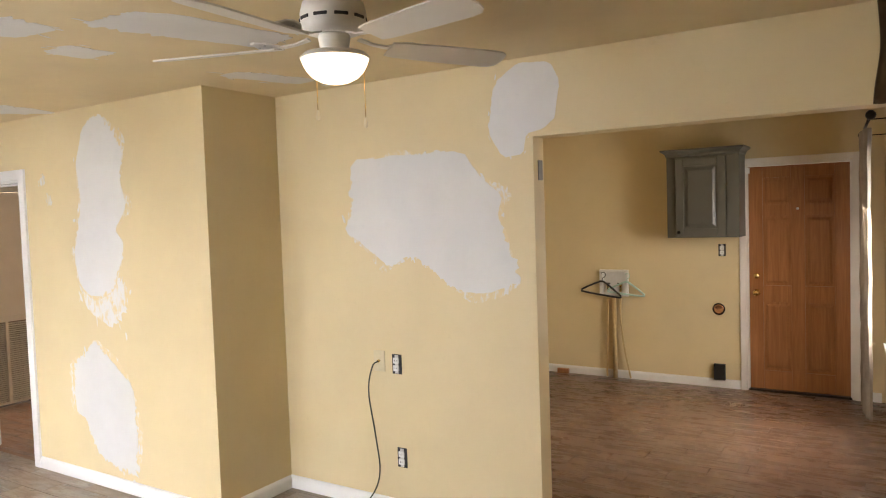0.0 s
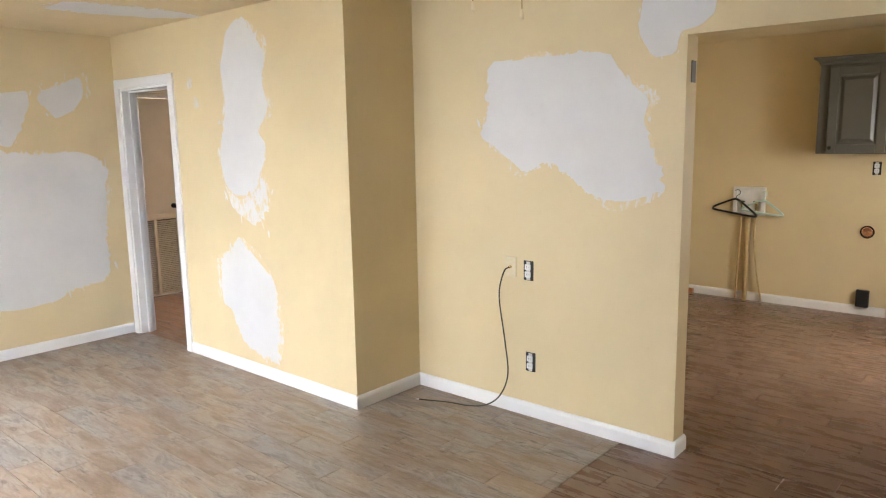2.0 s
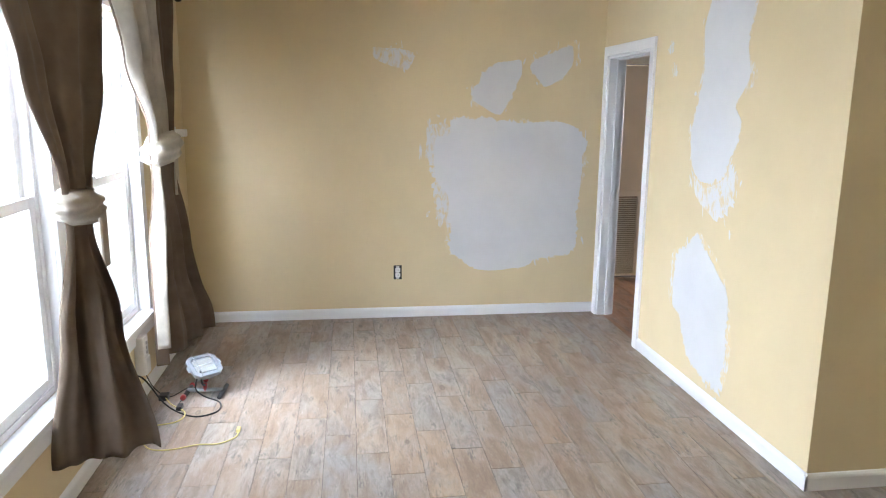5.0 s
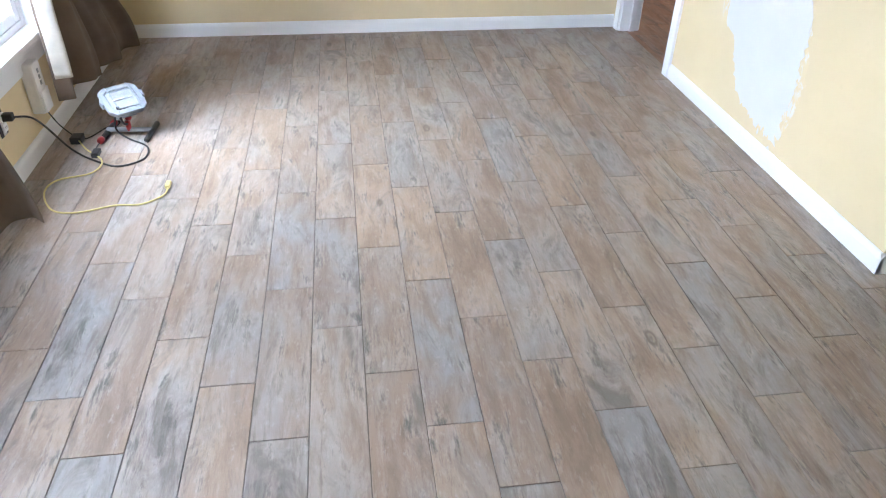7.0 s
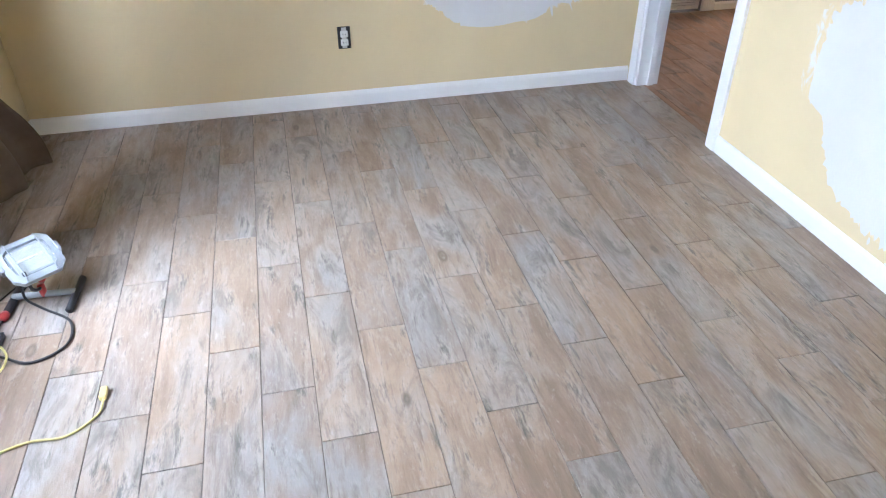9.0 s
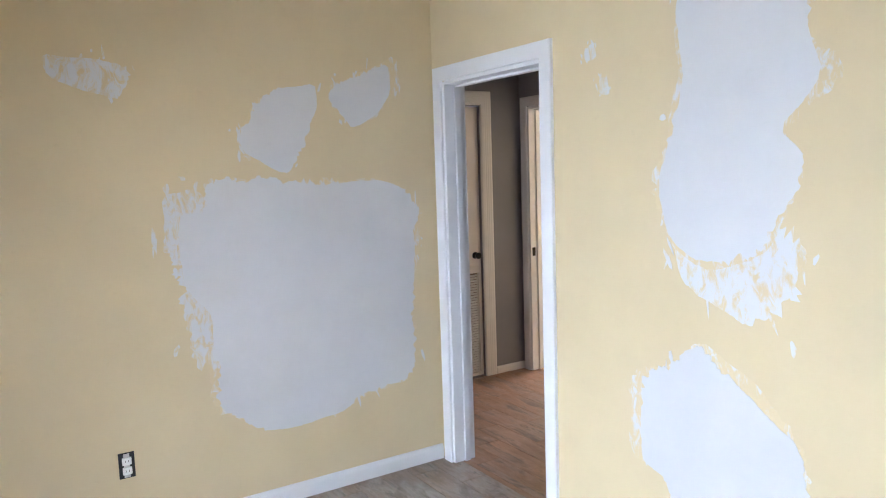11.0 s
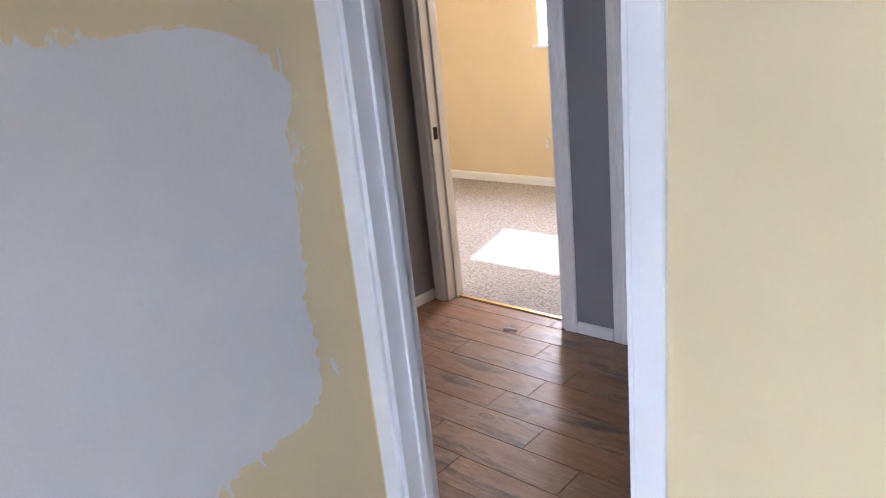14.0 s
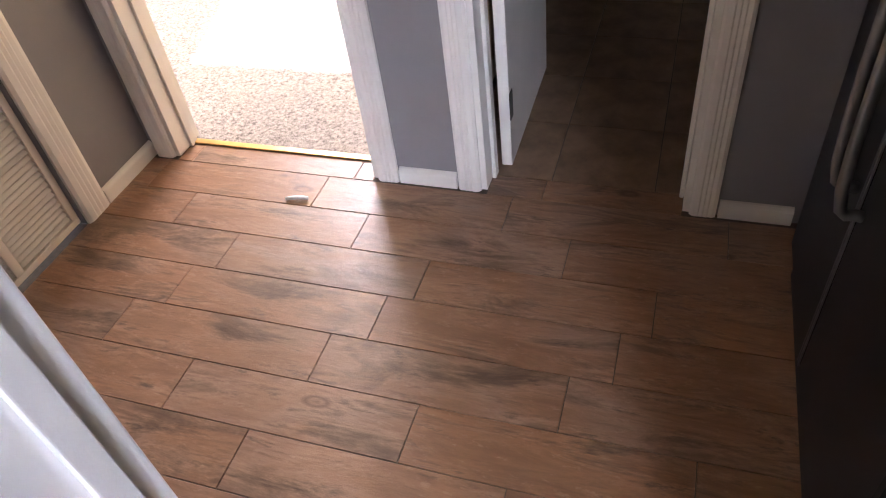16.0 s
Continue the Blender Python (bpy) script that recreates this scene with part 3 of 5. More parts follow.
def casing(name, axis, face, out, a0, a1, top, mat, width=0.070, label="white painted door casing", foot=0.0, flat=False):
    """Moulded casing round an opening: two legs and a head. out: +1 or -1, the side on which it stands proud of face."""
    root = thing(name, label, "door casing", kind="structure")
    prof = [(u * width / 0.070, w) for u, w in (FLAT if mat is TRIM or flat else FLUTED)]

    def put(bm, u, z, d):
        return bm.verts.new((u, face + out * d, z) if axis == "x" else (face + out * d, u, z))
    rails = [((a0, -1), (foot, None), "leg"), ((a1, 1), (foot, None), "leg")]
    for (a, s), _, nm in rails:
        bm = bmesh.new()
        low = [put(bm, a + s * (u + 0.004), foot, w) for u, w in prof]
        high = [put(bm, a + s * (u + 0.004), top + 0.004 + u, w) for u, w in prof]
        for k in range(len(prof)):
            n = (k + 1) % len(prof)
            bm.faces.new((low[k], low[n], high[n], high[k]))
        bm.faces.new(low)
        bm.faces.new(high)
        part("casing_leg", finish(bm), mat, root)
    bm = bmesh.new()
    lo = [put(bm, a0 - (u + 0.004), top + 0.004 + u, w) for u, w in prof]
    hi = [put(bm, a1 + (u + 0.004), top + 0.004 + u, w) for u, w in prof]
    for k in range(len(prof)):
        n = (k + 1) % len(prof)
        bm.faces.new((lo[k], lo[n], hi[n], hi[k]))
    bm.faces.new(lo)
    bm.faces.new(hi)
    part("casing_head", finish(bm), mat, root)
    return root


def jamb(axis, near, far, a0, a1, top, mat, root, stop=True):
    """The lining boards of an opening through a wall, with a door stop."""
    n0, n1 = min(near, far) - 0.002, max(near, far) + 0.002
    def bx(u0, u1, d0, d1, z0, z1):
        return box(u0, u1, d0, d1, z0, z1, 0.002) if axis == "x" else box(d0, d1, u0, u1, z0, z1, 0.002)
    part("jamb", bx(a0 - 0.006, a0 + 0.014, n0, n1, 0, top), mat, root)
    part("jamb", bx(a1 - 0.014, a1 + 0.006, n0, n1, 0, top), mat, root)
    part("jamb_head", bx(a0 + 0.014, a1 - 0.014, n0, n1, top - 0.014, top + 0.006), mat, root)
    if stop:
        mid = (n0 + n1) / 2
        part("door_stop", bx(a0 + 0.0145, a0 + 0.026, mid - 0.004, mid + 0.030, 0, top - 0.0145), mat, root)
        part("door_stop", bx(a1 - 0.026, a1 - 0.0145, mid - 0.004, mid + 0.030, 0, top - 0.0145), mat, root)
        part("door_stop", bx(a0 + 0.0265, a1 - 0.0265, mid - 0.004, mid + 0.030, top - 0.026, top - 0.0145), mat, root)


d1 = casing("door_casing_1", "x", YN, -1, DOOR[0], DOOR[1], DOOR[2], TRIM, label="white painted casing round the living room doorway")
jamb("x", YN, YN + 0.124, DOOR[0], DOOR[1], DOOR[2], TRIM, d1)
d1b = casing("door_casing_2", "x", YN + 0.124, 1, DOOR[0], DOOR[1], DOOR[2], OLDTRIM, label="cream painted casing on the hall side")
d2 = casing("door_casing_3", "x", HY, -1, BED[0], BED[1], BED[2], OLDTRIM, label="cream painted casing round the bedroom doorway")
jamb("x", HY, HY + 0.124, BED[0], BED[1], BED[2], OLDTRIM, d2)
d3 = casing("door_casing_4", "x", HY, -1, BATH[0], BATH[1], BATH[2], OLDTRIM, label="cream painted casing round the bathroom doorway")
jamb("x", HY, HY + 0.122, BATH[0], BATH[1], BATH[2], OLDTRIM, d3)
d4 = casing("door_casing_5", "y", HX, 1, 3.70, 4.48, 2.04, OLDTRIM, 0.10, label="cream painted casing round the closet door")
d5 = casing("door_casing_6", "x", YL, -1, -0.735, 0.09, 2.035, OLDTRIM, 0.055, label="cream painted casing round the entry door", flat=True)
jamb("x", YL, YL + 0.12, -0.735, 0.09, 2.035, OLDTRIM, d5, False)

# ---- living room: windows ----
RAIL = 1.26


def sash(root, a, b, z0, z1, y):
    """One window sash: stiles, rails and a pane."""
    w, d = 0.045, 0.03
    s = part("sash", box(a, a + w, y, y + d, z0, z1, 0.004), VINYL, root)
    part("stile", box(b - w, b, y, y + d, z0, z1, 0.004), VINYL, s)
    part("rail", box(a + w, b - w, y + 0.001, y + d - 0.001, z0, z0 + w, 0.004), VINYL, s)
    part("rail", box(a + w, b - w, y + 0.001, y + d - 0.001, z1 - w, z1, 0.004), VINYL, s)
    pane = part("pane", box(a + w - 0.004, b - w + 0.004, y + 0.012, y + 0.016, z0 + w - 0.004, z1 - w + 0.004), GLASS, s)
    pane.visible_shadow = False


for n, (a, b) in enumerate(WIN_X):
    w = thing("window_%d" % (n + 1), "white vinyl double-hung window with bright daylight behind", "window", kind="structure")
    y = YS - 0.10
    f = 0.030
    part("window_frame", box(a, a + f, y - 0.03, y + 0.055, SILL, HEAD, 0.003), VINYL, w)
    part("window_frame", box(b - f, b, y - 0.03, y + 0.055, SILL, HEAD, 0.003), VINYL, w)
    part("window_frame", box(a + f, b - f, y - 0.03, y + 0.055, HEAD - f, HEAD, 0.003), VINYL, w)
    part("window_frame", box(a + f, b - f, y - 0.03, y + 0.055, SILL, SILL + f, 0.003), VINYL, w)
    part("jamb_liner", box(a, a + 0.005, y + 0.056, YS - 0.001, SILL + 0.003, HEAD - 0.001), TRIM, w)
    part("jamb_liner", box(b - 0.005, b, y + 0.056, YS - 0.001, SILL + 0.003, HEAD - 0.001), TRIM, w)
    sash(w, a + f, b - f, SILL + f, RAIL + 0.022, y + 0.020)
    sash(w, a + f, b - f, RAIL - 0.022, HEAD - f, y - 0.014)
    part("sash_lock", box((a + b) / 2 - 0.03, (a + b) / 2 + 0.03, y + 0.035, y + 0.052, RAIL + 0.022, RAIL + 0.034, 0.003), VINYL, w)

trim = thing("window_trim", "white painted wooden window casing with a deep sill", "window trim", kind="structure")
A0, A1 = WIN_X[0][0], WIN_X[1][1]
part("window_sill", box(A0 - 0.10, A1 + 0.10, YS - 0.045, YS + 0.045, SILL - 0.028, SILL + 0.002, 0.006), TRIM, trim)
part("apron", box(A0 - 0.075, A1 + 0.075, YS, YS + 0.016, SILL - 0.118, SILL - 0.029, 0.004), TRIM, trim)
part("cove", box(A0 - 0.08, A1 + 0.08, YS, YS + 0.028, SILL - 0.048, SILL - 0.0285, 0.006), TRIM, trim)
for x0, x1 in ((A0 - 0.075, A0 + 0.006), (A1 - 0.006, A1 + 0.075), (WIN_X[0][1] - 0.006, WIN_X[1][0] + 0.006)):
    part("casing_leg", box(x0, x1, YS, YS + 0.018, SILL + 0.003, HEAD - 0.006, 0.004), TRIM, trim)
part("casing_head", box(A0 - 0.075, A1 + 0.075, YS, YS + 0.018, HEAD - 0.0055, HEAD + 0.07, 0.004), TRIM, trim)

# ---- living room: curtains ----


def cloth(rows, folds, depth, name, mat, parent, label="", u0=0.0, u1=1.0, lift=0.0, seed=0, nu=72, nv=70, thick=0.003):
    """Hanging cloth between rows of (height, left end, right end, fold depth) with pleats; ends are (x, y)."""
    bm = bmesh.new()
    grid = []
    for j in range(nv + 1):
        z = rows[0][0] + (rows[-1][0] - rows[0][0]) * j / nv
        for (za, la, ra, fa), (zb, lb, rb, fb) in zip(rows, rows[1:]):
            if za >= z >= zb - 1e-9:
                t = (za - z) / (za - zb)
                t = t * t * (3 - 2 * t)
                left, right, f = Vector(la).lerp(Vector(lb), t), Vector(ra).lerp(Vector(rb), t), fa + (fb - fa) * t
                break
        way = (right - left)
        nrm = Vector((way.y, -way.x)).normalized() if way.length > 1e-6 else Vector((0, 1))
        if nrm.y < 0:
            nrm = -nrm
        line = []
        for i in range(nu + 1):
            u = u0 + (u1 - u0) * i / nu
            ph = 2 * math.pi * folds * u + 0.9 * noise.noise((u * 3, z * 0.9, seed))
            d = f * depth * (math.sin(ph) + 0.35 * math.sin(2.3 * ph + seed)) + 0.012 * noise.noise((u * 6, z * 4, seed + 3))
            q = left + way * (u + 0.006 * math.sin(ph * 1.7)) + nrm * (d + lift)
            hem = 0.018 * noise.noise((u * 4, 7.0, seed)) * (j / nv) ** 4
            line.append((q.x, q.y, z + hem))
        grid.append(line)
    front = [[bm.verts.new(p) for p in line] for line in grid]
    back = [[bm.verts.new((p[0], p[1] - thick, p[2])) for p in line] for line in grid]
    for j in range(nv):
        for i in range(nu):
            bm.faces.new((front[j][i], front[j][i + 1], front[j + 1][i + 1], front[j + 1][i]))
            bm.faces.new((back[j][i], back[j + 1][i], back[j + 1][i + 1], back[j][i + 1]))
    for j in range(nv):
        for i in (0, nu):
            bm.faces.new((front[j][i], front[j + 1][i], back[j + 1][i], back[j][i]))
    for i in range(nu):
        for j in (0, nv):
            bm.faces.new((front[j][i], front[j][i + 1], back[j][i + 1], back[j][i]))
    return part(name, finish(bm, True), mat, parent, label)


def tie_knot(cx, cy, cz, rx, ry, h, mat, parent, seed):
    """Cloth wrapped round the gathered curtain, with creases."""
    bm = bmesh.new()
    rings, n = [], 40
    prof = [(1.12 * math.sqrt(max(0.45, 1 - (2 * v) ** 4)), v) for v in [k / 20 - 0.5 for k in range(21)]]
    for r, v in prof:
        ring = []
        for k in range(n):
            a = 2 * math.pi * k / n
            wob = 1 + 0.16 * noise.noise((math.cos(a) * 2.2, math.sin(a) * 2.2, v * 4 + seed)) + 0.075 * math.sin(19 * v + 2.2 * math.sin(a + seed)) + 0.04 * math.sin(3 * a + v * 9)
            ring.append(bm.verts.new((cx + rx * r * wob * math.cos(a), cy + ry * r * wob * math.sin(a), cz + h * (v + 0.14 * math.sin(a + seed) - 0.12 * math.cos(a)))))
        rings.append(ring)
    for a, b in zip(rings, rings[1:]):
        for k in range(n):
            bm.faces.new((a[k], a[(k + 1) % n], b[(k + 1) % n], b[k]))
    bm.faces.new(rings[0])
    bm.faces.new(rings[-1])
    return part("tie", finish(bm, True), mat, parent, "knotted cloth tie")


c1 = thing("curtain", "long brown curtain tied in the middle with a cloth knot", "curtain", group="living room curtains")
R1 = [(2.29, (-2.46, 0.36), (-3.62, 0.36), 1.0), (1.75, (-2.74, 0.37), (-3.40, 0.38), 0.9), (1.33, (-2.90, 0.40), (-3.12, 0.42), 0.45),
      (1.20, (-2.90, 0.40), (-3.10, 0.42), 0.45), (0.80, (-2.90, 0.34), (-3.09, 0.50), 0.9), (0.26, (-2.90, 0.27), (-3.06, 0.63), 0.75)]
cloth(R1, 2.1, 0.042, "cloth", BROWNCLOTH, c1, seed=1)
tie_knot(-3.00, 0.415, 1.27, 0.128, 0.072, 0.12, TIECLOTH, c1, 2)
part("tie_tail", box(-3.20, -3.13, 0.44, 0.452, 1.00, 1.24, 0.005), TIECLOTH, c1)
c2 = thing("curtain", "brown curtain with its cream lining turned out, tied in the middle", "curtain", group="living room curtains")
R2 = [(2.29, (-3.72, 0.36), (-4.86, 0.36), 1.0), (1.85, (-3.90, 0.37), (-4.74, 0.37), 0.9), (1.48, (-4.10, 0.40), (-4.52, 0.41), 0.5),
      (1.32, (-4.12, 0.40), (-4.48, 0.41), 0.5), (0.85, (-4.16, 0.36), (-4.58, 0.44), 0.9), (0.20, (-4.16, 0.345), (-4.96, 0.50), 0.8)]
cloth(R2, 3.6, 0.045, "cloth", BROWNCLOTH, c2, seed=5)
cloth(R2[:4], 3.6, 0.045, "lining", CREAMCLOTH, c2, "cream lining turned to the room", 0.0, 0.62, 0.012, seed=5, nu=44, nv=40)
cloth(R2[3:5] + [(0.30, (-4.16, 0.347), (-4.90, 0.49), 0.82)], 3.6, 0.045, "lining", CREAMCLOTH, c2, "cream lining turned to the room", 0.0, 0.22, 0.012, seed=5, nu=16, nv=40)
tie_knot(-4.30, 0.41, 1.40, 0.17, 0.085, 0.17, CREAMCLOTH, c2, 7)
part("tie_tail", box(-4.52, -4.44, 0.43, 0.442, 1.13, 1.36, 0.005), CREAMCLOTH, c2)
rod = thing("curtain_rod", "dark bronze curtain rod with round finials over the windows", "curtain rod")
part("rod", tube([(-5.10, 0.36, 2.31), (-1.75, 0.36, 2.31)], 0.010, 10, 1), DARKMETAL, rod)
BALL = [(0, -0.03), (0.014, -0.027), (0.026, -0.014), (0.030, 0.0), (0.026, 0.014), (0.014, 0.027), (0, 0.03)]
part("finial", lathe(BALL, 18, m=pose(-5.14, 0.36, 2.31)), DARKMETAL, rod)
part("finial", lathe(BALL, 18, m=pose(-1.71, 0.36, 2.31)), DARKMETAL, rod)
for x in (-5.02, -3.28, -1.85):
    part("bracket", box(x - 0.008, x + 0.008, YS, 0.372, 2.292, 2.301, 0.002), DARKMETAL, rod)
hold = thing("holdback", "small white wall bracket beside the curtain", "bracket")
part("plate", box(-5.36, -5.28, YS, YS + 0.012, 1.41, 1.49, 0.003), WHITEPL, hold)
part("arm", box(-5.35, -5.29, YS + 0.012, YS + 0.09, 1.425, 1.475, 0.006), WHITEPL, hold)


# ---- living room: outlets and cords ----
def outlet(u, z, axis, face, out, dark=True, cat="outlet", label="white duplex outlet in an open wall box"):
    """A duplex receptacle in a dark cut-out, with no cover plate."""
    root = thing("outlet", label, cat)
    def bx(u0, u1, d0, d1, z0, z1, bv=0.0):
        d0, d1 = sorted((face + out * d0, face + out * d1))
        return box(u0, u1, d0, d1, z0, z1, bv) if axis == "x" else box(d0, d1, u0, u1, z0, z1, bv)
    if dark:
        part("wall_box", bx(u - 0.032, u + 0.032, 0.0, 0.004, z - 0.056, z + 0.056, 0.0015), BLACK, root, "dark open wall box")
    part("strap", bx(u - 0.012, u + 0.012, 0.004, 0.007, z - 0.052, z + 0.052, 0.001), CHROME, root)
    for s in (-1, 1):
        f = part("receptacle", bx(u - 0.019, u + 0.019, 0.0075, 0.016, z + s * 0.021 - 0.017, z + s * 0.021 + 0.017, 0.005), WHITEPL, root)
        for k in (-0.006, 0.006):
            part("slot", bx(u + k - 0.001, u + k + 0.001, 0.0162, 0.0168, z + s * 0.021 - 0.004, z + s * 0.021 + 0.005), BLACK, f)
    return root


outlet(-1.984, 0.855, "x", YB, -1)
outlet(-1.969, 0.324, "x", YB, -1)
outlet(1.787, 0.362, "y", XW, 1)
outlet(-3.815, 0.262, "x", YS, 1)
outlet(-7.54, 0.378, "x", 7.28, -1, False)
plate = thing("cable_plate", "ivory cable outlet plate", "wall plate")
part("plate", box(-2.145, -2.068, YB - 0.006, YB, 0.805, 0.925, 0.003), IVORY, plate)
part("socket", lathe([(0.008, 0), (0.008, 0.012), (0.005, 0.014), (0, 0.014)], 14, m=pose(-2.106, YB - 0.006, 0.865, 90)), BRASS, plate)
cord = thing("cable", "dark green coaxial cable hanging from the wall onto the floor", "cable")
part("cord", tube([(-2.106, YB - 0.02, 0.865), (-2.115, YB - 0.06, 0.84), (-2.14, YB - 0.07, 0.70), (-2.11, YB - 0.06, 0.45), (-2.08, YB - 0.07, 0.25), (-2.13, YB - 0.08, 0.11), (-2.22, YB - 0.10, 0.035), (-2.34, 3.83, 0.006), (-2.46, 3.80, 0.006), (-2.58, 3.75, 0.006), (-2.66, 3.71, 0.008)], 0.0042), GREENCORD, cord)
part("plug", lathe([(0.006, 0), (0.006, 0.02), (0.003, 0.022), (0, 0.022)], 10, m=pose(-2.66, 3.71, 0.008, 90, 0, 120)), CHROME, cord)

box1 = thing("power_adapter", "white plastic surge box on the wall under the window", "adapter")
part("body", box(-4.195, -4.105, YS, YS + 0.055, 0.165, 0.385, 0.010), WHITEPL, box1)
part("cover", box(-4.190, -4.110, YS + 0.055, YS + 0.062, 0.17, 0.265, 0.003), WHITEPL, box1)
for k in range(3):
    part("key", box(-4.158, -4.142, YS + 0.055, YS + 0.0575, 0.285 + 0.026 * k, 0.303 + 0.026 * k, 0.001), LAMPGREY, box1)

# ---- living room: work light and its cords ----
wl = thing("work_light", "grey halogen work light on a tube stand on the floor", "work light", pose(-4.23, 0.575, 0, 0, 0, -4))
wl_head = pose(0.0, 0.0, 0.168, 62, 0, -50) @ Matrix.Scale(0.96, 4)
def head_part(name, bm, mat, parent=None, label=""):
    bmesh.ops.transform(bm, matrix=wl_head, verts=bm.verts)
    return part(name, bm, mat, parent or wl, label)
shell = bmesh.new()
for (x, y), s in (((0.085, 0.070), 0.0),):
    pr = [(-0.06, -0.085), (0.06, -0.085), (0.085, -0.060), (0.090, 0.0), (0.085, 0.055), (0.06, 0.075), (-0.06, 0.075), (-0.085, 0.055), (-0.090, 0.0), (-0.085, -0.060)]
    r0 = [shell.verts.new((px * 0.62, -0.055, pz * 0.62)) for px, pz in pr]
    r1 = [shell.verts.new((px, -0.010, pz)) for px, pz in pr]
    r2 = [shell.verts.new((px * 1.04, 0.0, pz * 1.04)) for px, pz in pr]
    r3 = [shell.verts.new((px * 1.04, 0.016, pz * 1.04)) for px, pz in pr]
    r4 = [shell.verts.new((px * 0.80, 0.018, pz * 0.78)) for px, pz in pr]
    r5 = [shell.verts.new((px * 0.76, 0.006, pz * 0.74)) for px, pz in pr]
    for a, b in ((r0, r1), (r1, r2), (r2, r3), (r3, r4), (r4, r5)):
        for k in range(10):
            shell.faces.new((a[k], a[(k + 1) % 10], b[(k + 1) % 10], b[k]))
    shell.faces.new(r0)
    shell.faces.new(r5)
body = head_part("housing", finish(shell), LAMPGREY)
head_part("reflector", box(-0.058, 0.058, 0.0065, 0.009, -0.052, 0.046, 0.001), REFLECTOR, body)
g = head_part("lens", box(-0.066, 0.066, 0.013, 0.016, -0.062, 0.055, 0.001), LENS, body, "clear front glass")
g.visible_shadow = False
head_part("bulb", tube([(-0.045, 0.0115, 0), (0.045, 0.0115, 0)], 0.0035, 8, 1), WHITEPL, body)
for s in (-1, 1):
    head_part("clip", box(s * 0.094 - 0.006, s * 0.094 + 0.006, -0.012, 0.022, -0.018, 0.018, 0.003), LAMPGREY, body)
    head_part("guard", tube([(s * 0.05, 0.02, -0.085), (s * 0.05, 0.034, -0.06), (s * 0.05, 0.034, 0.055), (s * 0.05, 0.02, 0.078)], 0.0025, 6, 2), LAMPGREY, body)
for k in range(5):
    head_part("fin", box(-0.05, 0.05, -0.074, -0.055, -0.044 + 0.02 * k, -0.040 + 0.02 * k), LAMPGREY, body)
part("bracket", tube([(-0.07, 0.0, 0.165), (-0.06, 0.0, 0.09), (0, 0.0, 0.055), (0.06, 0.0, 0.09), (0.07, 0.0, 0.165)], 0.006, 8, 3), BLACK, wl)
part("post", tube([(0, 0.0, 0.02), (0, 0.0, 0.065)], 0.012, 10, 1), REDPL, wl)
part("crossbar", tube([(0, -0.10, 0.024), (0, 0.10, 0.024)], 0.011, 10, 1), LAMPGREY, wl)
for s in (-1, 1):
    part("foot", tube([(-0.09, s * 0.10, 0.0125), (0.09, s * 0.10, 0.0125)], 0.0125, 12, 1), BLACK, wl)
for e in (-0.092, 0.092):
    part("end_cap", lathe([(0.0145, -0.012), (0.0155, 0.0), (0.0145, 0.012), (0, 0.013)], 12, m=pose(e, -0.10, 0.0155, 0, 90, 0)), REDPL, wl)
part("knob", lathe([(0.013, 0), (0.015, 0.012), (0.010, 0.02), (0, 0.02)], 12, m=pose(-0.012, 0, 0.075, 0, -90, 0)), REDPL, wl)
bc = thing("light_cable", "black power cord from the wall outlet to the work light", "cord")
part("cord", tube([(-3.815, YS + 0.05, 0.284), (-3.88, 0.34, 0.24), (-3.93, 0.42, 0.08), (-3.95, 0.50, 0.007), (-3.90, 0.60, 0.006), (-3.96, 0.69, 0.006), (-4.08, 0.68, 0.006), (-4.17, 0.58, 0.007), (-4.19, 0.53, 0.05), (-4.2, 0.55, 0.14)], 0.0045), BLACK, bc)
part("plug", box(-3.831, -3.799, YS + 0.0165, YS + 0.055, 0.269, 0.299, 0.006), BLACK, bc)
ac = thing("adapter_cable", "grey adapter cord with black plug lying on the floor", "cord")
part("cord", tube([(-4.17, YS + 0.03, 0.165), (-4.20, 0.30, 0.06), (-4.19, 0.38, 0.005), (-4.30, 0.45, 0.005), (-4.36, 0.50, 0.005), (-4.12, 0.46, 0.005), (-4.03, 0.48, 0.006)], 0.003), BLACK, ac)
part("plug", box(-4.055, -3.995, 0.462, 0.492, 0.0, 0.022, 0.005), BLACK, ac)
part("adapter", box(-4.20, -4.14, 0.335, 0.385, 0.0, 0.032, 0.006), BLACK, ac)
yc = thing("extension_cord", "thin yellow extension cord curled on the floor", "cord")
part("cord", tube([(-4.15, 0.37, 0.02), (-4.08, 0.42, 0.005), (-3.95, 0.52, 0.010), (-3.85, 0.50, 0.005), (-3.80, 0.38, 0.005), (-3.70, 0.36, 0.005), (-3.56, 0.43, 0.005), (-3.53, 0.53, 0.005), (-3.57, 0.66, 0.005), (-3.57, 0.76, 0.005), (-3.63, 0.83, 0.005), (-3.69, 0.84, 0.008)], 0.0036), YELLOWCORD, yc)
part("plug", box(-3.735, -3.69, 0.826, 0.846, 0.0, 0.016, 0.004), YELLOWCORD, yc)

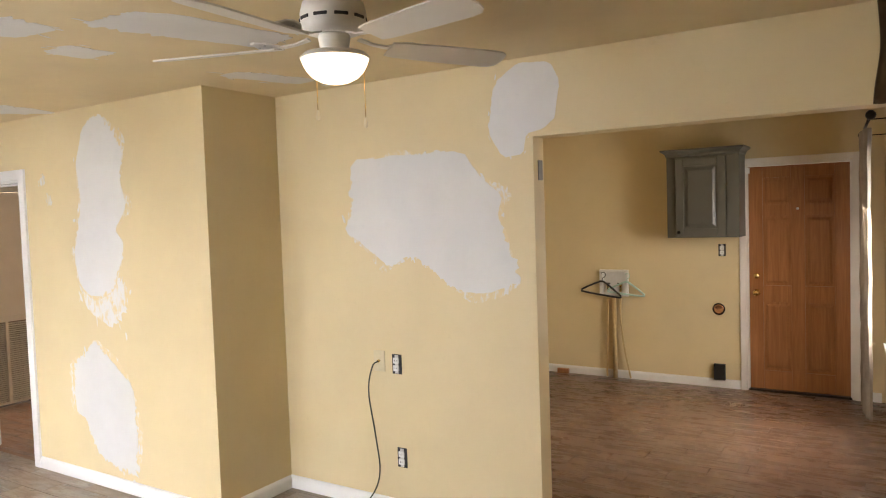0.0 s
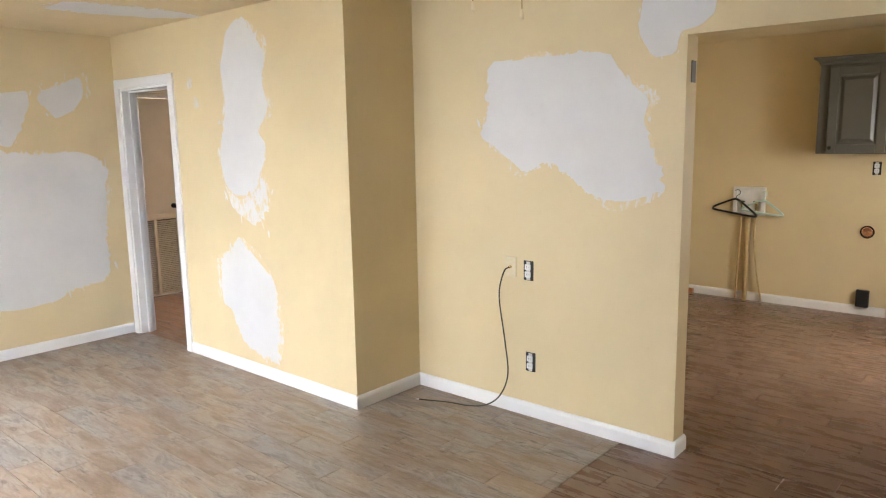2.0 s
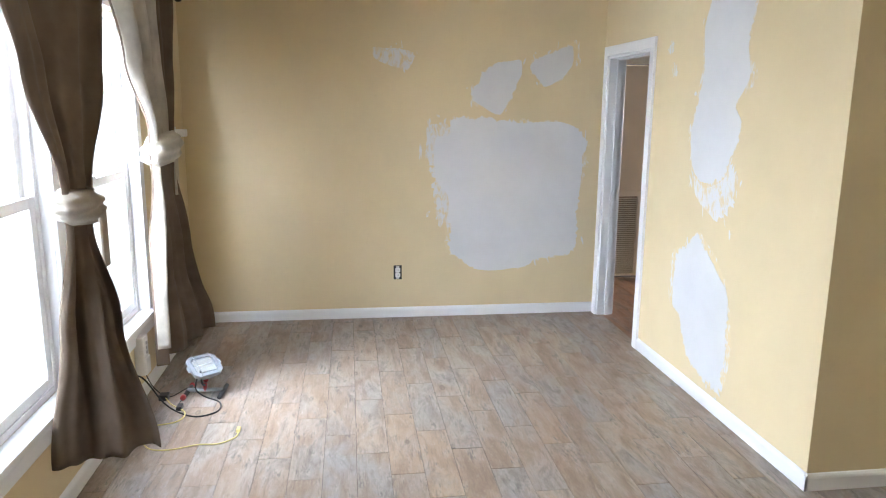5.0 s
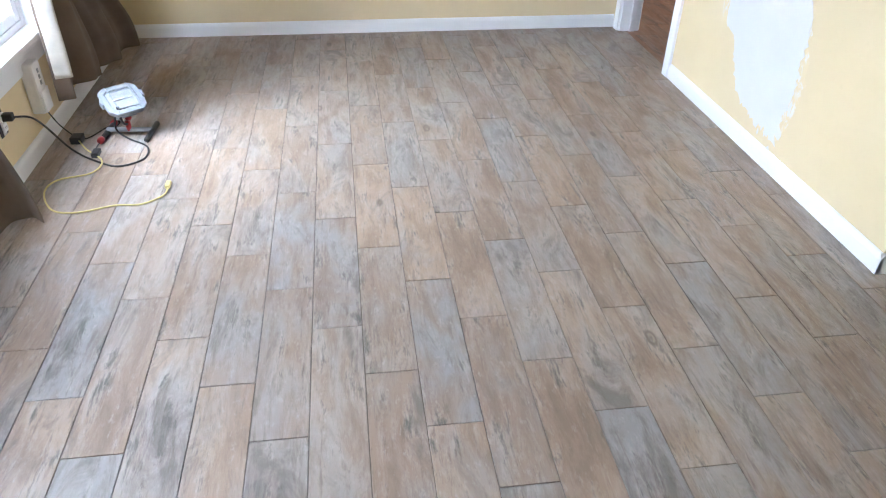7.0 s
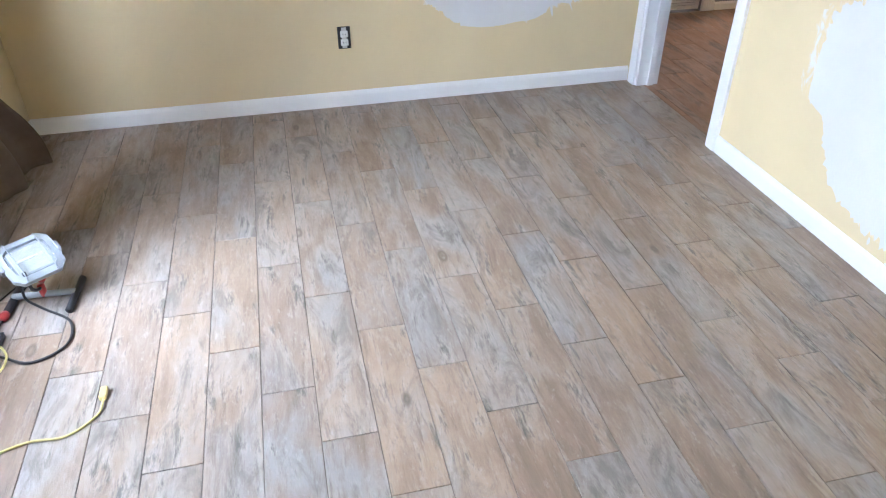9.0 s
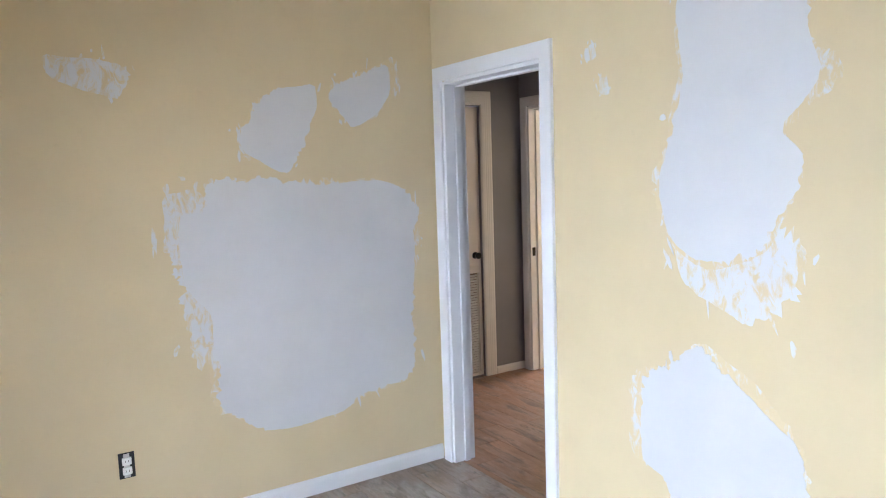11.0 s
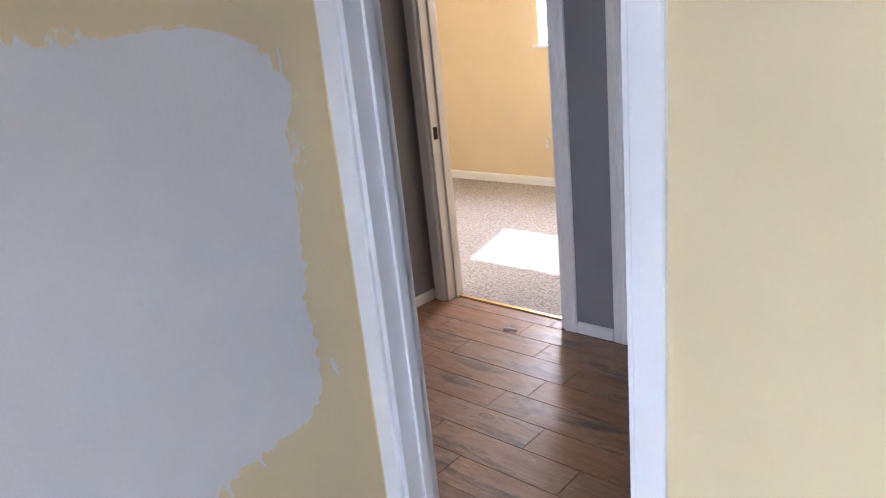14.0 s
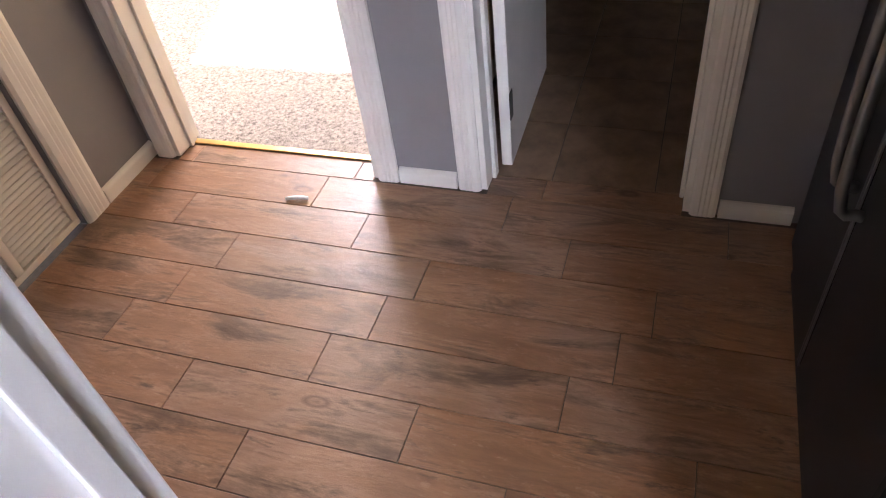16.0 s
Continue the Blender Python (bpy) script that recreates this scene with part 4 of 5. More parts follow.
# ---- living room: ceiling fan and vent ----
fan = thing("ceiling_fan", "white five-blade ceiling fan with a lit frosted glass bowl", "ceiling fan", pose(-1.255, 2.656, H + 0.055))
part("canopy", lathe([(0.0, -0.03), (0.085, -0.03), (0.085, -0.042), (0.078, -0.06), (0.0, -0.06)]), FANWHITE, fan)
motor = part("motor_housing", lathe([(0.0, -0.06), (0.075, -0.061), (0.105, -0.075), (0.114, -0.11), (0.114, -0.15), (0.10, -0.17), (0.07, -0.178), (0.0, -0.178)], 40), FANWHITE, fan)
for k in range(10):
    part("cooling_slot", box(0.1065, 0.1152, -0.024, 0.024, -0.14, -0.128, 0.003), BLACK, motor, at=pose(0, 0, 0, 0, 0, 36 * k))
part("switch_housing", lathe([(0.0, -0.178), (0.052, -0.179), (0.056, -0.19), (0.050, -0.225), (0.055, -0.238), (0.0, -0.238)], 32), FANWHITE, fan)
fitter = part("light_fitter", lathe([(0.0, -0.236), (0.06, -0.237), (0.108, -0.246), (0.120, -0.258), (0.118, -0.264), (0.0, -0.264)], 40), FANWHITE, fan)
part("bowl", lathe([(0.117, -0.258), (0.115, -0.268), (0.109, -0.284), (0.098, -0.304), (0.080, -0.324), (0.05, -0.340), (0.02, -0.347), (0.0, -0.348)], 40), BOWL, fan, "lit frosted glass bowl")


def blade(angle):
    arm = bmesh.new()
    prof = [(0.09, 0.018), (0.14, 0.012), (0.19, 0.016), (0.23, 0.045), (0.27, 0.052), (0.29, 0.040)]
    top = [arm.verts.new((x, s * w, z)) for s in (1,) for (x, w), z in zip(prof, (0, -0.014, -0.02, -0.012, -0.01, -0.01))]
    bot = [arm.verts.new((x, -w, z)) for (x, w), z in zip(prof, (0, -0.014, -0.02, -0.012, -0.01, -0.01))]
    for k in range(len(prof) - 1):
        arm.faces.new((top[k], top[k + 1], bot[k + 1], bot[k]))
    r = bmesh.ops.extrude_face_region(arm, geom=arm.faces[:])
    for v in [e for e in r["geom"] if isinstance(e, bmesh.types.BMVert)]:
        v.co.z -= 0.006
    iron = part("blade_iron", finish(arm), FANWHITE, fan, at=pose(0, 0, -0.186, 0, 0, angle))
    bm = bmesh.new()
    line = [(0.20, -0.050), (0.24, -0.058), (0.45, -0.066), (0.60, -0.068), (0.640, -0.062), (0.660, -0.045), (0.667, -0.015), (0.667, 0.015), (0.660, 0.045), (0.640, 0.062), (0.60, 0.068), (0.45, 0.066), (0.24, 0.058), (0.20, 0.050)]
    vs = [bm.verts.new((x, y, 0)) for x, y in line]
    f = bm.faces.new(vs)
    r = bmesh.ops.extrude_face_region(bm, geom=[f])
    for v in [e for e in r["geom"] if isinstance(e, bmesh.types.BMVert)]:
        v.co.z += 0.006
    part("blade", finish(bm), BLADE, fan, at=pose(0, 0, -0.214, 0, 1.0, angle) @ pose(0, 0, 0, -12, 0, 0))
    for sx, sy in ((0.245, 0.025), (0.245, -0.025), (0.275, 0.0)):
        part("screw", lathe([(0.005, 0), (0.004, -0.003), (0, -0.004)], 8, m=pose(sx, sy, -0.018)), CHROME, iron)


for k in range(5):
    blade(58.0 + 72 * k)
def pull(x, y, low):
    c = part("pull_chain", tube([(x, y, -0.250), (x * 1.02, y * 1.02, -0.29), (x * 1.02, y * 1.02, low)], 0.0017, 6, 3), BRASS, fan)
    part("pull", lathe([(0, 0.0), (0.004, -0.004), (0.008, -0.024), (0.007, -0.034), (0, -0.038)], 12, m=pose(x * 1.02, y * 1.02, low)), IVORY, c)
pull(-0.114, 0.032, -0.420)
pull(0.027, 0.121, -0.452)

vent = thing("ceiling_vent", "white metal ceiling air register", "vent", pose(-4.235, 1.86, H, 0, 0, 4) @ Matrix.Diagonal((0.80, 0.88, 1, 1)))
part("backing", box(-0.15, 0.15, -0.07, 0.07, -0.004, -0.001), BLACK, vent)
for x0, x1, y0, y1 in ((-0.19, 0.19, -0.10, -0.07), (-0.19, 0.19, 0.07, 0.10), (-0.19, -0.15, -0.07, 0.07), (0.15, 0.19, -0.07, 0.07)):
    part("frame", box(x0, x1, y0, y1, -0.012, 0.0, 0.003), WHITEPL, vent)
for k in range(9):
    s = part("slat", box(-0.008, 0.008, -0.069, 0.069, -0.001, 0.001), WHITEPL, vent, at=pose(-0.132 + 0.033 * k, 0, -0.011, 0, 35, 0))

# ---- laundry room ----
door = thing("door_1", "orange-brown stained six-panel wooden entry door, closed", "door", pose(-0.735 + 0.014, YL + 0.045, 0.006), kind="structure")
DW, DH = 0.797, 2.012
cols = [(0.115, 0.345), (0.452, 0.682)]
rows_ = [(0.18, 0.80), (0.95, 1.57), (1.67, 1.91)]
bm = box(0, DW, 0.014, 0.044, 0, DH)
part("slab", bm, DOORWOOD, door)
for x0, x1 in ((0, cols[0][0]), (cols[0][1], cols[1][0]), (cols[1][1], DW)):
    part("stile", box(x0, x1, -0.006, 0.0135, 0, DH, 0.002), DOORWOOD, door)
for x0, x1 in cols:
    for z0, z1 in ((0, rows_[0][0]), (rows_[0][1], rows_[1][0]), (rows_[1][1], rows_[2][0]), (rows_[2][1], DH)):
        part("rail", box(x0 + 0.0005, x1 - 0.0005, -0.0055, 0.0135, z0, z1, 0.002), DOORWOOD, door)
    for z0, z1 in rows_:
        p = bmesh.new()
        rings = []
        for inset, d in ((0.0006, 0.0110), (0.018, 0.0125), (0.042, -0.0030)):
            rings.append([p.verts.new(q) for q in ((x0 + inset, d, z0 + inset), (x1 - inset, d, z0 + inset), (x1 - inset, d, z1 - inset), (x0 + inset, d, z1 - inset))])
        for a, b in zip(rings, rings[1:]):
            for k in range(4):
                p.faces.new((a[k], a[(k + 1) % 4], b[(k + 1) % 4], b[k]))
        p.faces.new(rings[-1])
        p.faces.new(rings[0])
        part("panel", finish(p), DOORWOOD, door)
KNOB = [(0.030, 0), (0.030, 0.006), (0.012, 0.012), (0.012, 0.030), (0.024, 0.040), (0.029, 0.052), (0.024, 0.064), (0.010, 0.070), (0, 0.070)]
part("door_knob", lathe(KNOB, 20, m=pose(0.062, -0.006, 0.885, 90)), BRASS, door, "brass door knob")
part("deadbolt", lathe([(0.026, 0), (0.026, 0.010), (0.020, 0.020), (0, 0.020)], 20, m=pose(0.062, -0.006, 1.035, 90)), BRASS, door, "brass deadbolt")
part("door_viewer", lathe([(0.012, 0), (0.012, 0.006), (0, 0.006)], 16, m=pose(0.398, -0.007, 1.63, 90)), WHITEPL, door, "door viewer")
for z in (0.25, 1.02, 1.80):
    part("hinge", box(DW - 0.002, DW + 0.010, -0.012, 0.004, z, z + 0.09, 0.002), BRASS, door)
tagged(part("threshold", box(-0.73, 0.085, YL - 0.01, YL + 0.12, 0.0, 0.018, 0.004), DARKMETAL), "dark metal threshold under the entry door", "threshold", kind="structure")
part("contact", box(-0.738, -0.700, YL - 0.030, YL - 0.019, 1.96, 2.01, 0.002), WHITEPL, thing("door_sensor", "small white contact sensor on the door casing", "sensor"))

cab = thing("wall_cabinet", "grey painted wall cabinet with a raised-panel door", "cabinet", pose(-1.355, YL - 0.31, 1.405))
CW, CD, CH = 0.615, 0.309, 0.745
part("body", box(0, CW, 0.020, CD, 0, CH, 0.002), CABGREY, cab)
part("face_frame", box(0, 0.075, 0, 0.0195, 0, CH, 0.002), CABGREY, cab)
part("face_frame", box(CW - 0.10, CW, 0, 0.0195, 0, CH, 0.002), CABGREY, cab)
part("face_frame", box(0.0755, CW - 0.1005, 0.001, 0.0195, CH - 0.05, CH, 0.002), CABGREY, cab)
part("face_frame", box(0.0755, CW - 0.1005, 0.001, 0.0195, 0, 0.03, 0.002), CABGREY, cab)
cdoor = part("cabinet_door", box(0.082, CW - 0.108, -0.008, -0.0005, 0.012, CH - 0.040, 0.003), CABGREY, cab)
for b4 in ((0.082, 0.150, 0.012, CH - 0.040), (CW - 0.176, CW - 0.108, 0.012, CH - 0.040), (0.1505, CW - 0.1765, 0.012, 0.080), (0.1505, CW - 0.1765, CH - 0.108, CH - 0.040)):
    part("door_frame", box(b4[0], b4[1], -0.026, -0.0085, b4[2], b4[3], 0.004), CABGREY, cdoor)
pn = bmesh.new()
rings = []
for inset, d in ((0.0, -0.0085), (0.012, -0.0085), (0.040, -0.024)):
    rings.append([pn.verts.new(q) for q in ((0.152 + inset, d, 0.082 + inset), (CW - 0.178 - inset, d, 0.082 + inset), (CW - 0.178 - inset, d, CH - 0.110 - inset), (0.152 + inset, d, CH - 0.110 - inset))])
for a, b in zip(rings, rings[1:]):
    for k in range(4):
        pn.faces.new((a[k], a[(k + 1) % 4], b[(k + 1) % 4], b[k]))
pn.faces.new(rings[-1])
part("raised_panel", finish(pn), CABGREY, cdoor)
part("knob", lathe([(0.006, 0), (0.006, 0.012), (0.015, 0.018), (0.015, 0.026), (0, 0.030)], 16, m=pose(0.112, -0.026, 0.05, 90)), DARKMETAL, cdoor, "dark round knob")
crown = bmesh.new()
for inset, z in ((0.0, CH - 0.02), (-0.008, CH - 0.015), (-0.012, CH + 0.005), (-0.028, CH + 0.020), (-0.045, CH + 0.030), (-0.048, CH + 0.045)):
    ring = [crown.verts.new(q) for q in ((inset, inset, z), (CW - inset, inset, z), (CW - inset, CD, z), (inset, CD, z))]
    if inset < 0 or z > CH - 0.02 + 1e-6:
        for k in range(4):
            crown.faces.new((last[k], last[(k + 1) % 4], ring[(k + 1) % 4], ring[k]))
    last = ring
crown.faces.new(last)
part("crown_moulding", finish(crown), CABGREY, cab)

wb = thing("washer_box", "white recessed washing machine supply box in the wall", "supply box")
part("back", box(-2.09, -1.84, YL - 0.006, YL - 0.001, 0.82, 1.083), WHITEPL, wb)
for x0, x1, z0, z1 in ((-2.11, -1.82, 1.058, 1.083), (-2.11, -1.82, 0.82, 0.85), (-2.11, -2.075, 0.85, 1.058), (-1.855, -1.82, 0.85, 1.058)):
    part("frame", box(x0, x1, YL - 0.032, YL - 0.0005, z0, z1, 0.004), WHITEPL, wb)
for x in (-2.03, -1.90):
    v = part("valve", lathe([(0.011, 0), (0.011, 0.05), (0.016, 0.055), (0.016, 0.07), (0, 0.07)], 12, m=pose(x, YL - 0.016, 0.865)), BRASS, wb)
    part("handle", box(x - 0.028, x + 0.028, YL - 0.030, YL - 0.012, 0.94, 0.952, 0.003), BLACK, v)


def hanger(mat, label, m, group="clothes hangers"):
    h = thing("clothes_hanger", label, "hanger", m, group)
    part("frame", tube([(-0.20, 0, -0.10), (-0.19, 0, -0.085), (-0.05, 0, 0.0), (0, 0, 0.018), (0.05, 0, 0.0), (0.19, 0, -0.085), (0.20, 0, -0.10), (0.17, 0, -0.115), (-0.17, 0, -0.115), (-0.20, 0, -0.10)], 0.010, 8, 4), mat, h)
    part("hook", tube([(0, 0, 0.018), (0, 0, 0.05), (0.018, 0, 0.065), (0.026, 0, 0.085), (0.016, 0, 0.105), (-0.008, 0, 0.108), (-0.022, 0, 0.095)], 0.0035, 8, 4), mat, h)
    return h


hanger(BLACK, "black plastic clothes hanger hooked on the supply box", pose(-2.075, YL - 0.055, 0.95, 0, 8, 0))
hanger(MINT, "pale mint clothes hanger hooked on the supply box", pose(-1.83, YL - 0.045, 0.95, 0, 6, 0) @ Matrix.Scale(0.9, 4))
drain = thing("drain_pipe", "tan painted drain pipe from the supply box to the floor", "pipe")
part("pipe", tube([(-1.962, YL - 0.036, 0.0), (-1.962, YL - 0.036, 0.80)], 0.022, 14, 1), PIPEPAINT, drain)
# Two thin tan tubes take the place of the drain pipe's shadow bands.
for x, k in ((-2.03, 0.02), (-1.90, -0.09)):
    hs = thing("shadow_tube", "tan tube in place of a shadow band below the washer box", "hose")
    part("hose", tube([(x, YL - 0.02, 0.80), (x, YL - 0.035, 0.6), (x - k * 0.4, YL - 0.04, 0.3), (x - k, YL - 0.03, 0.012)], 0.009), PIPEPAINT, hs)
dv = thing("dryer_vent", "round shiny metal dryer vent in the wall", "vent")
part("rim", lathe([(0.048, 0), (0.056, 0.004), (0.056, 0.010), (0.048, 0.012), (0.044, 0.004), (0.0, 0.003)], 28, m=pose(-0.98, YL, 0.73, 90)), DARKMETAL, dv)
part("duct", lathe([(0.043, 0.004), (0.043, 0.016), (0.034, 0.010), (0.0, 0.006)], 28, m=pose(-0.98, YL, 0.73, 90)), COPPER, dv)
outlet(-0.945, 1.275, "x", YL, -1, label="white switch in an open dark wall box")
do = thing("dryer_outlet", "black surface-mounted dryer power outlet", "outlet")
part("body", box(-1.025, -0.925, YL - 0.05, YL - 0.0145, 0.075, 0.225, 0.006), BLACK, do)
part("back_plate", box(-1.015, -0.935, YL - 0.0145, YL, 0.092, 0.215), BLACK, do)
hk = thing("hinge_leaf", "old grey painted hinge leaf on a wall edge", "hinge")
part("leaf", box(XO, XO + 0.004, YB + 0.05, YB + 0.10, 1.84, 1.94, 0.001), CABGREY, hk)
scrap = thing("scrap_wood", "small brown offcut lying against the baseboard", "offcut")
part("piece", box(-2.58, -2.46, YL - 0.055, YL - 0.016, 0.0, 0.05, 0.004), DOORWOOD, scrap)

ew = thing("window_4", "white laundry window seen edge-on", "window", EAST, kind="structure")
for y0, y1, z0, z1 in ((-1.72, -1.67, 0.62, 2.0), (-0.77, -0.72, 0.62, 2.0), (-1.67, -0.77, 1.95, 2.0), (-1.67, -0.77, 0.62, 0.67), (-1.67, -0.77, 1.29, 1.33)):
    part("window_frame", box(0.04, 0.10, y0, y1, z0, z1, 0.004), VINYL, ew)
for z0, z1 in ((0.67, 1.29), (1.33, 1.95)):
    q = part("pane", box(0.066, 0.070, -1.67, -0.77, z0, z1), GLASS, ew)
    q.visible_shadow = False
part("window_sill", box(-0.05, 0.04, -1.78, -0.66, 0.595, 0.619, 0.005), TRIM, ew)
for y0, y1, z0, z1 in ((-1.79, -1.721, 0.62, 2.07), (-0.719, -0.65, 0.62, 2.07), (-1.7205, -0.7195, 2.001, 2.07)):
    part("casing", box(-0.018, -0.001, y0, y1, z0, z1, 0.004), TRIM, ew)
er = thing("curtain_rod", "dark curtain rod with ball finials over the laundry window", "curtain rod", EAST)
part("rod", tube([(-0.17, -1.80, 2.20), (-0.17, -0.36, 2.20)], 0.010, 10, 1), DARKMETAL, er)
for y in (-1.83, -0.33):
    part("finial", lathe(BALL, 16, m=pose(-0.17, y, 2.20)), DARKMETAL, er)
for y in (-1.70, -0.46):
    part("bracket", box(-0.18, 0.0, y - 0.006, y + 0.006, 2.182, 2.190, 0.002), DARKMETAL, er)
ec = thing("curtain", "pale taupe curtain panel hanging beside the laundry window", "curtain", EAST)
LC = cloth_material("taupe_curtain_cloth", (0.36, 0.30, 0.235), 0.2)
cloth([(2.19, (-0.17, -1.10), (-0.17, -0.40), 1.0), (1.2, (-0.16, -0.98), (-0.17, -0.42), 1.0), (0.08, (-0.15, -0.92), (-0.17, -0.42), 1.0)], 5, 0.022, "cloth", LC, ec, seed=9, nu=60)

ec2 = thing("curtain", "brown curtain panel folded up on a short rod", "curtain")
cloth([(2.30, (0.33, 2.98), (0.60, 3.06), 0.8), (2.10, (0.34, 2.98), (0.60, 3.06), 0.9), (1.94, (0.325, 2.97), (0.60, 3.06), 0.9)], 2.2, 0.02, "cloth", BROWNCLOTH, ec2, seed=12, nu=40, nv=20)
part("rod", tube([(0.30, 3.0, 2.31), (0.605, 3.05, 2.31)], 0.009, 10, 1), DARKMETAL, ec2)

# ---- hall ----
cd = thing("door_2", "cream painted closet door with louvered lower panels, closed", "door", kind="structure")
y0, y1 = 3.704, 4.476
X0 = HX - 0.012
# Brown sheet added behind the slats; its colour puts shade into their gaps.
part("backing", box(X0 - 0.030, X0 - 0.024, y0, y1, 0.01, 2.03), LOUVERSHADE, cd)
part("upper_panel", box(X0 - 0.0235, X0 - 0.004, y0, y1, 0.86, 2.03, 0.002), PINKDOOR, cd)
part("rail", box(X0 - 0.0235, X0, y0, y1, 0.80, 0.8595, 0.003), PINKDOOR, cd)
part("rail", box(X0 - 0.0235, X0, y0, y1, 0.012, 0.035, 0.003), PINKDOOR, cd)
n = 3
st = 0.030
cw = (y1 - y0 - 0.05 - st * (n - 1)) / n
part("stile", box(X0 - 0.0235, X0, y0, y0 + 0.025, 0.0355, 0.7995, 0.002), PINKDOOR, cd)
part("stile", box(X0 - 0.0235, X0, y1 - 0.025, y1, 0.0355, 0.7995, 0.002), PINKDOOR, cd)
for k in range(n - 1):
    a = y0 + 0.025 + cw + k * (cw + st)
    part("mullion", box(X0 - 0.0235, X0 + 0.001, a, a + st, 0.0355, 0.7995, 0.002), PINKDOOR, cd)
slat = None
for k in range(n):
    a = y0 + 0.025 + k * (cw + st)
    for j in range(38):
        if slat is None:
            slat = part("slat", box(-0.009, 0.009, 0.0005, cw - 0.0005, -0.002, 0.002), LOUVER, cd, at=pose(X0 - 0.012, a, 0.048 + 0.0198 * j, 0, 38, 0))
        else:
            s = new("slat", slat.data)
            s.parent = cd
            s.matrix_basis = pose(X0 - 0.012, a, 0.048 + 0.0198 * j, 0, 38, 0)
part("door_knob", lathe(KNOB, 18, m=pose(X0 - 0.004, 4.425, 0.935, 0, 90, 0) @ Matrix.Scale(0.85, 4)), DARKMETAL, cd, "small dark knob")

bdr = thing("door_3", "white painted bathroom door standing open", "door", pose(BATH[0] + 0.030, HY + 0.118, 0.008, 0, 0, 91), kind="structure")
part("leaf", box(0, 0.60, -0.034, 0.0, 0, 2.0, 0.003), OLDTRIM, bdr)
for z in (0.17, 1.0, 1.78):
    part("hinge", box(-0.006, 0.030, -0.0375, -0.0345, z, z + 0.09, 0.001), DARKMETAL, bdr, "dark brown hinge")
part("door_knob", lathe(KNOB, 18, m=pose(0.54, -0.034, 0.93, 90)), CHROME, bdr, "steel door knob")

tagged(part("threshold_strip", box(BED[0] + 0.015, BED[1] - 0.015, HY + 0.076, HY + 0.100, 0.0, 0.007, 0.002), GOLDTRIM), "thin gold metal carpet strip in the doorway", "threshold", kind="structure")
strike = thing("strike_plate", "dark strike plate in the bedroom door jamb", "strike plate")
part("plate", box(BED[0] + 0.0145, BED[0] + 0.0165, HY + 0.012, HY + 0.042, 0.90, 0.965, 0.001), DARKMETAL, strike)
smoke = thing("smoke_detector", "round ivory smoke detector high on the hall wall", "smoke detector")
part("base", lathe([(0.066, 0), (0.066, 0.010), (0, 0.010)], 28, m=pose(-5.80, HY, 2.09, 90)), IVORY, smoke)
part("cover", lathe([(0.060, 0.010), (0.060, 0.024), (0.050, 0.036), (0.02, 0.040), (0, 0.040)], 28, m=pose(-5.80, HY, 2.09, 90)), IVORY, smoke)
chime = thing("door_chime", "small pale box high in the hall corner", "chime box")
part("body", box(-6.74, -6.68, HY - 0.035, HY, 2.30, 2.40, 0.005), OLDTRIM, chime)
crumb = thing("paper_scrap", "tiny white scrap lying on the hall floor", "paper scrap")
part("scrap", tube([(-6.155, 4.705, 0.006), (-6.115, 4.714, 0.010), (-6.085, 4.72, 0.006)], 0.006, 6, 3), WHITEPL, crumb)

fr = thing("refrigerator", "black two-door refrigerator standing in the hall", "refrigerator", pose(-4.715, 3.80, 0))
part("body", box(0.075, 0.77, 0.0, 0.88, 0.03, 1.76, 0.006), APPLIANCE, fr)
part("kick_plate", box(0.02, 0.075, 0.02, 0.86, 0.0, 0.085, 0.002), BLACK, fr)
for k, (a, b) in enumerate(((0.003, 0.485), (0.492, 0.877))):
    dd = part("fridge_door", box(0.0, 0.0745, a, b, 0.095, 1.76, 0.012), APPLIANCE, fr)
    hx = b - 0.035 if k == 0 else a + 0.035
    part("handle", tube([(-0.002, hx, 0.55), (-0.045, hx, 0.60), (-0.05, hx, 1.05), (-0.045, hx, 1.50), (-0.002, hx, 1.55)], 0.010, 10, 4), HANDLE, dd, "dull grey bar handle")
    part("edge_trim", box(-0.003, 0.0, (b - 0.006 if k == 0 else a), (b if k == 0 else a + 0.006), 0.11, 1.75, 0.001), HANDLE, dd)
for x in (0.12, 0.70):
    for y in (0.06, 0.82):
        part("foot", lathe([(0.02, 0), (0.02, 0.03), (0, 0.03)], 12, m=pose(x, y, 0)), BLACK, fr)

# ---- bathroom and bedroom ----
tub = thing("bathtub", "off-white bathtub at the end of the bathroom", "bathtub", pose(-5.62, 6.55, 0))
tb = bmesh.new()
rings = []
for i0, i1, z in ((0.0, 0.0, 0.0), (0.0, 0.0, 0.40), (-0.01, 0.0, 0.43), (0.06, 0.06, 0.43), (0.10, 0.10, 0.36), (0.16, 0.14, 0.12)):
    rings.append([tb.verts.new(q) for q in ((i1, i0, z), (1.40 - i1, i0, z), (1.40 - i1, 0.72 - i1, z), (i1, 0.72 - i1, z))])
for a, b in zip(rings, rings[1:]):
    for k in range(4):
        tb.faces.new((a[k], a[(k + 1) % 4], b[(k + 1) % 4], b[k]))
tb.faces.new(rings[-1])
tb.faces.new(rings[0])
part("basin", finish(tb), WHITEPL, tub)

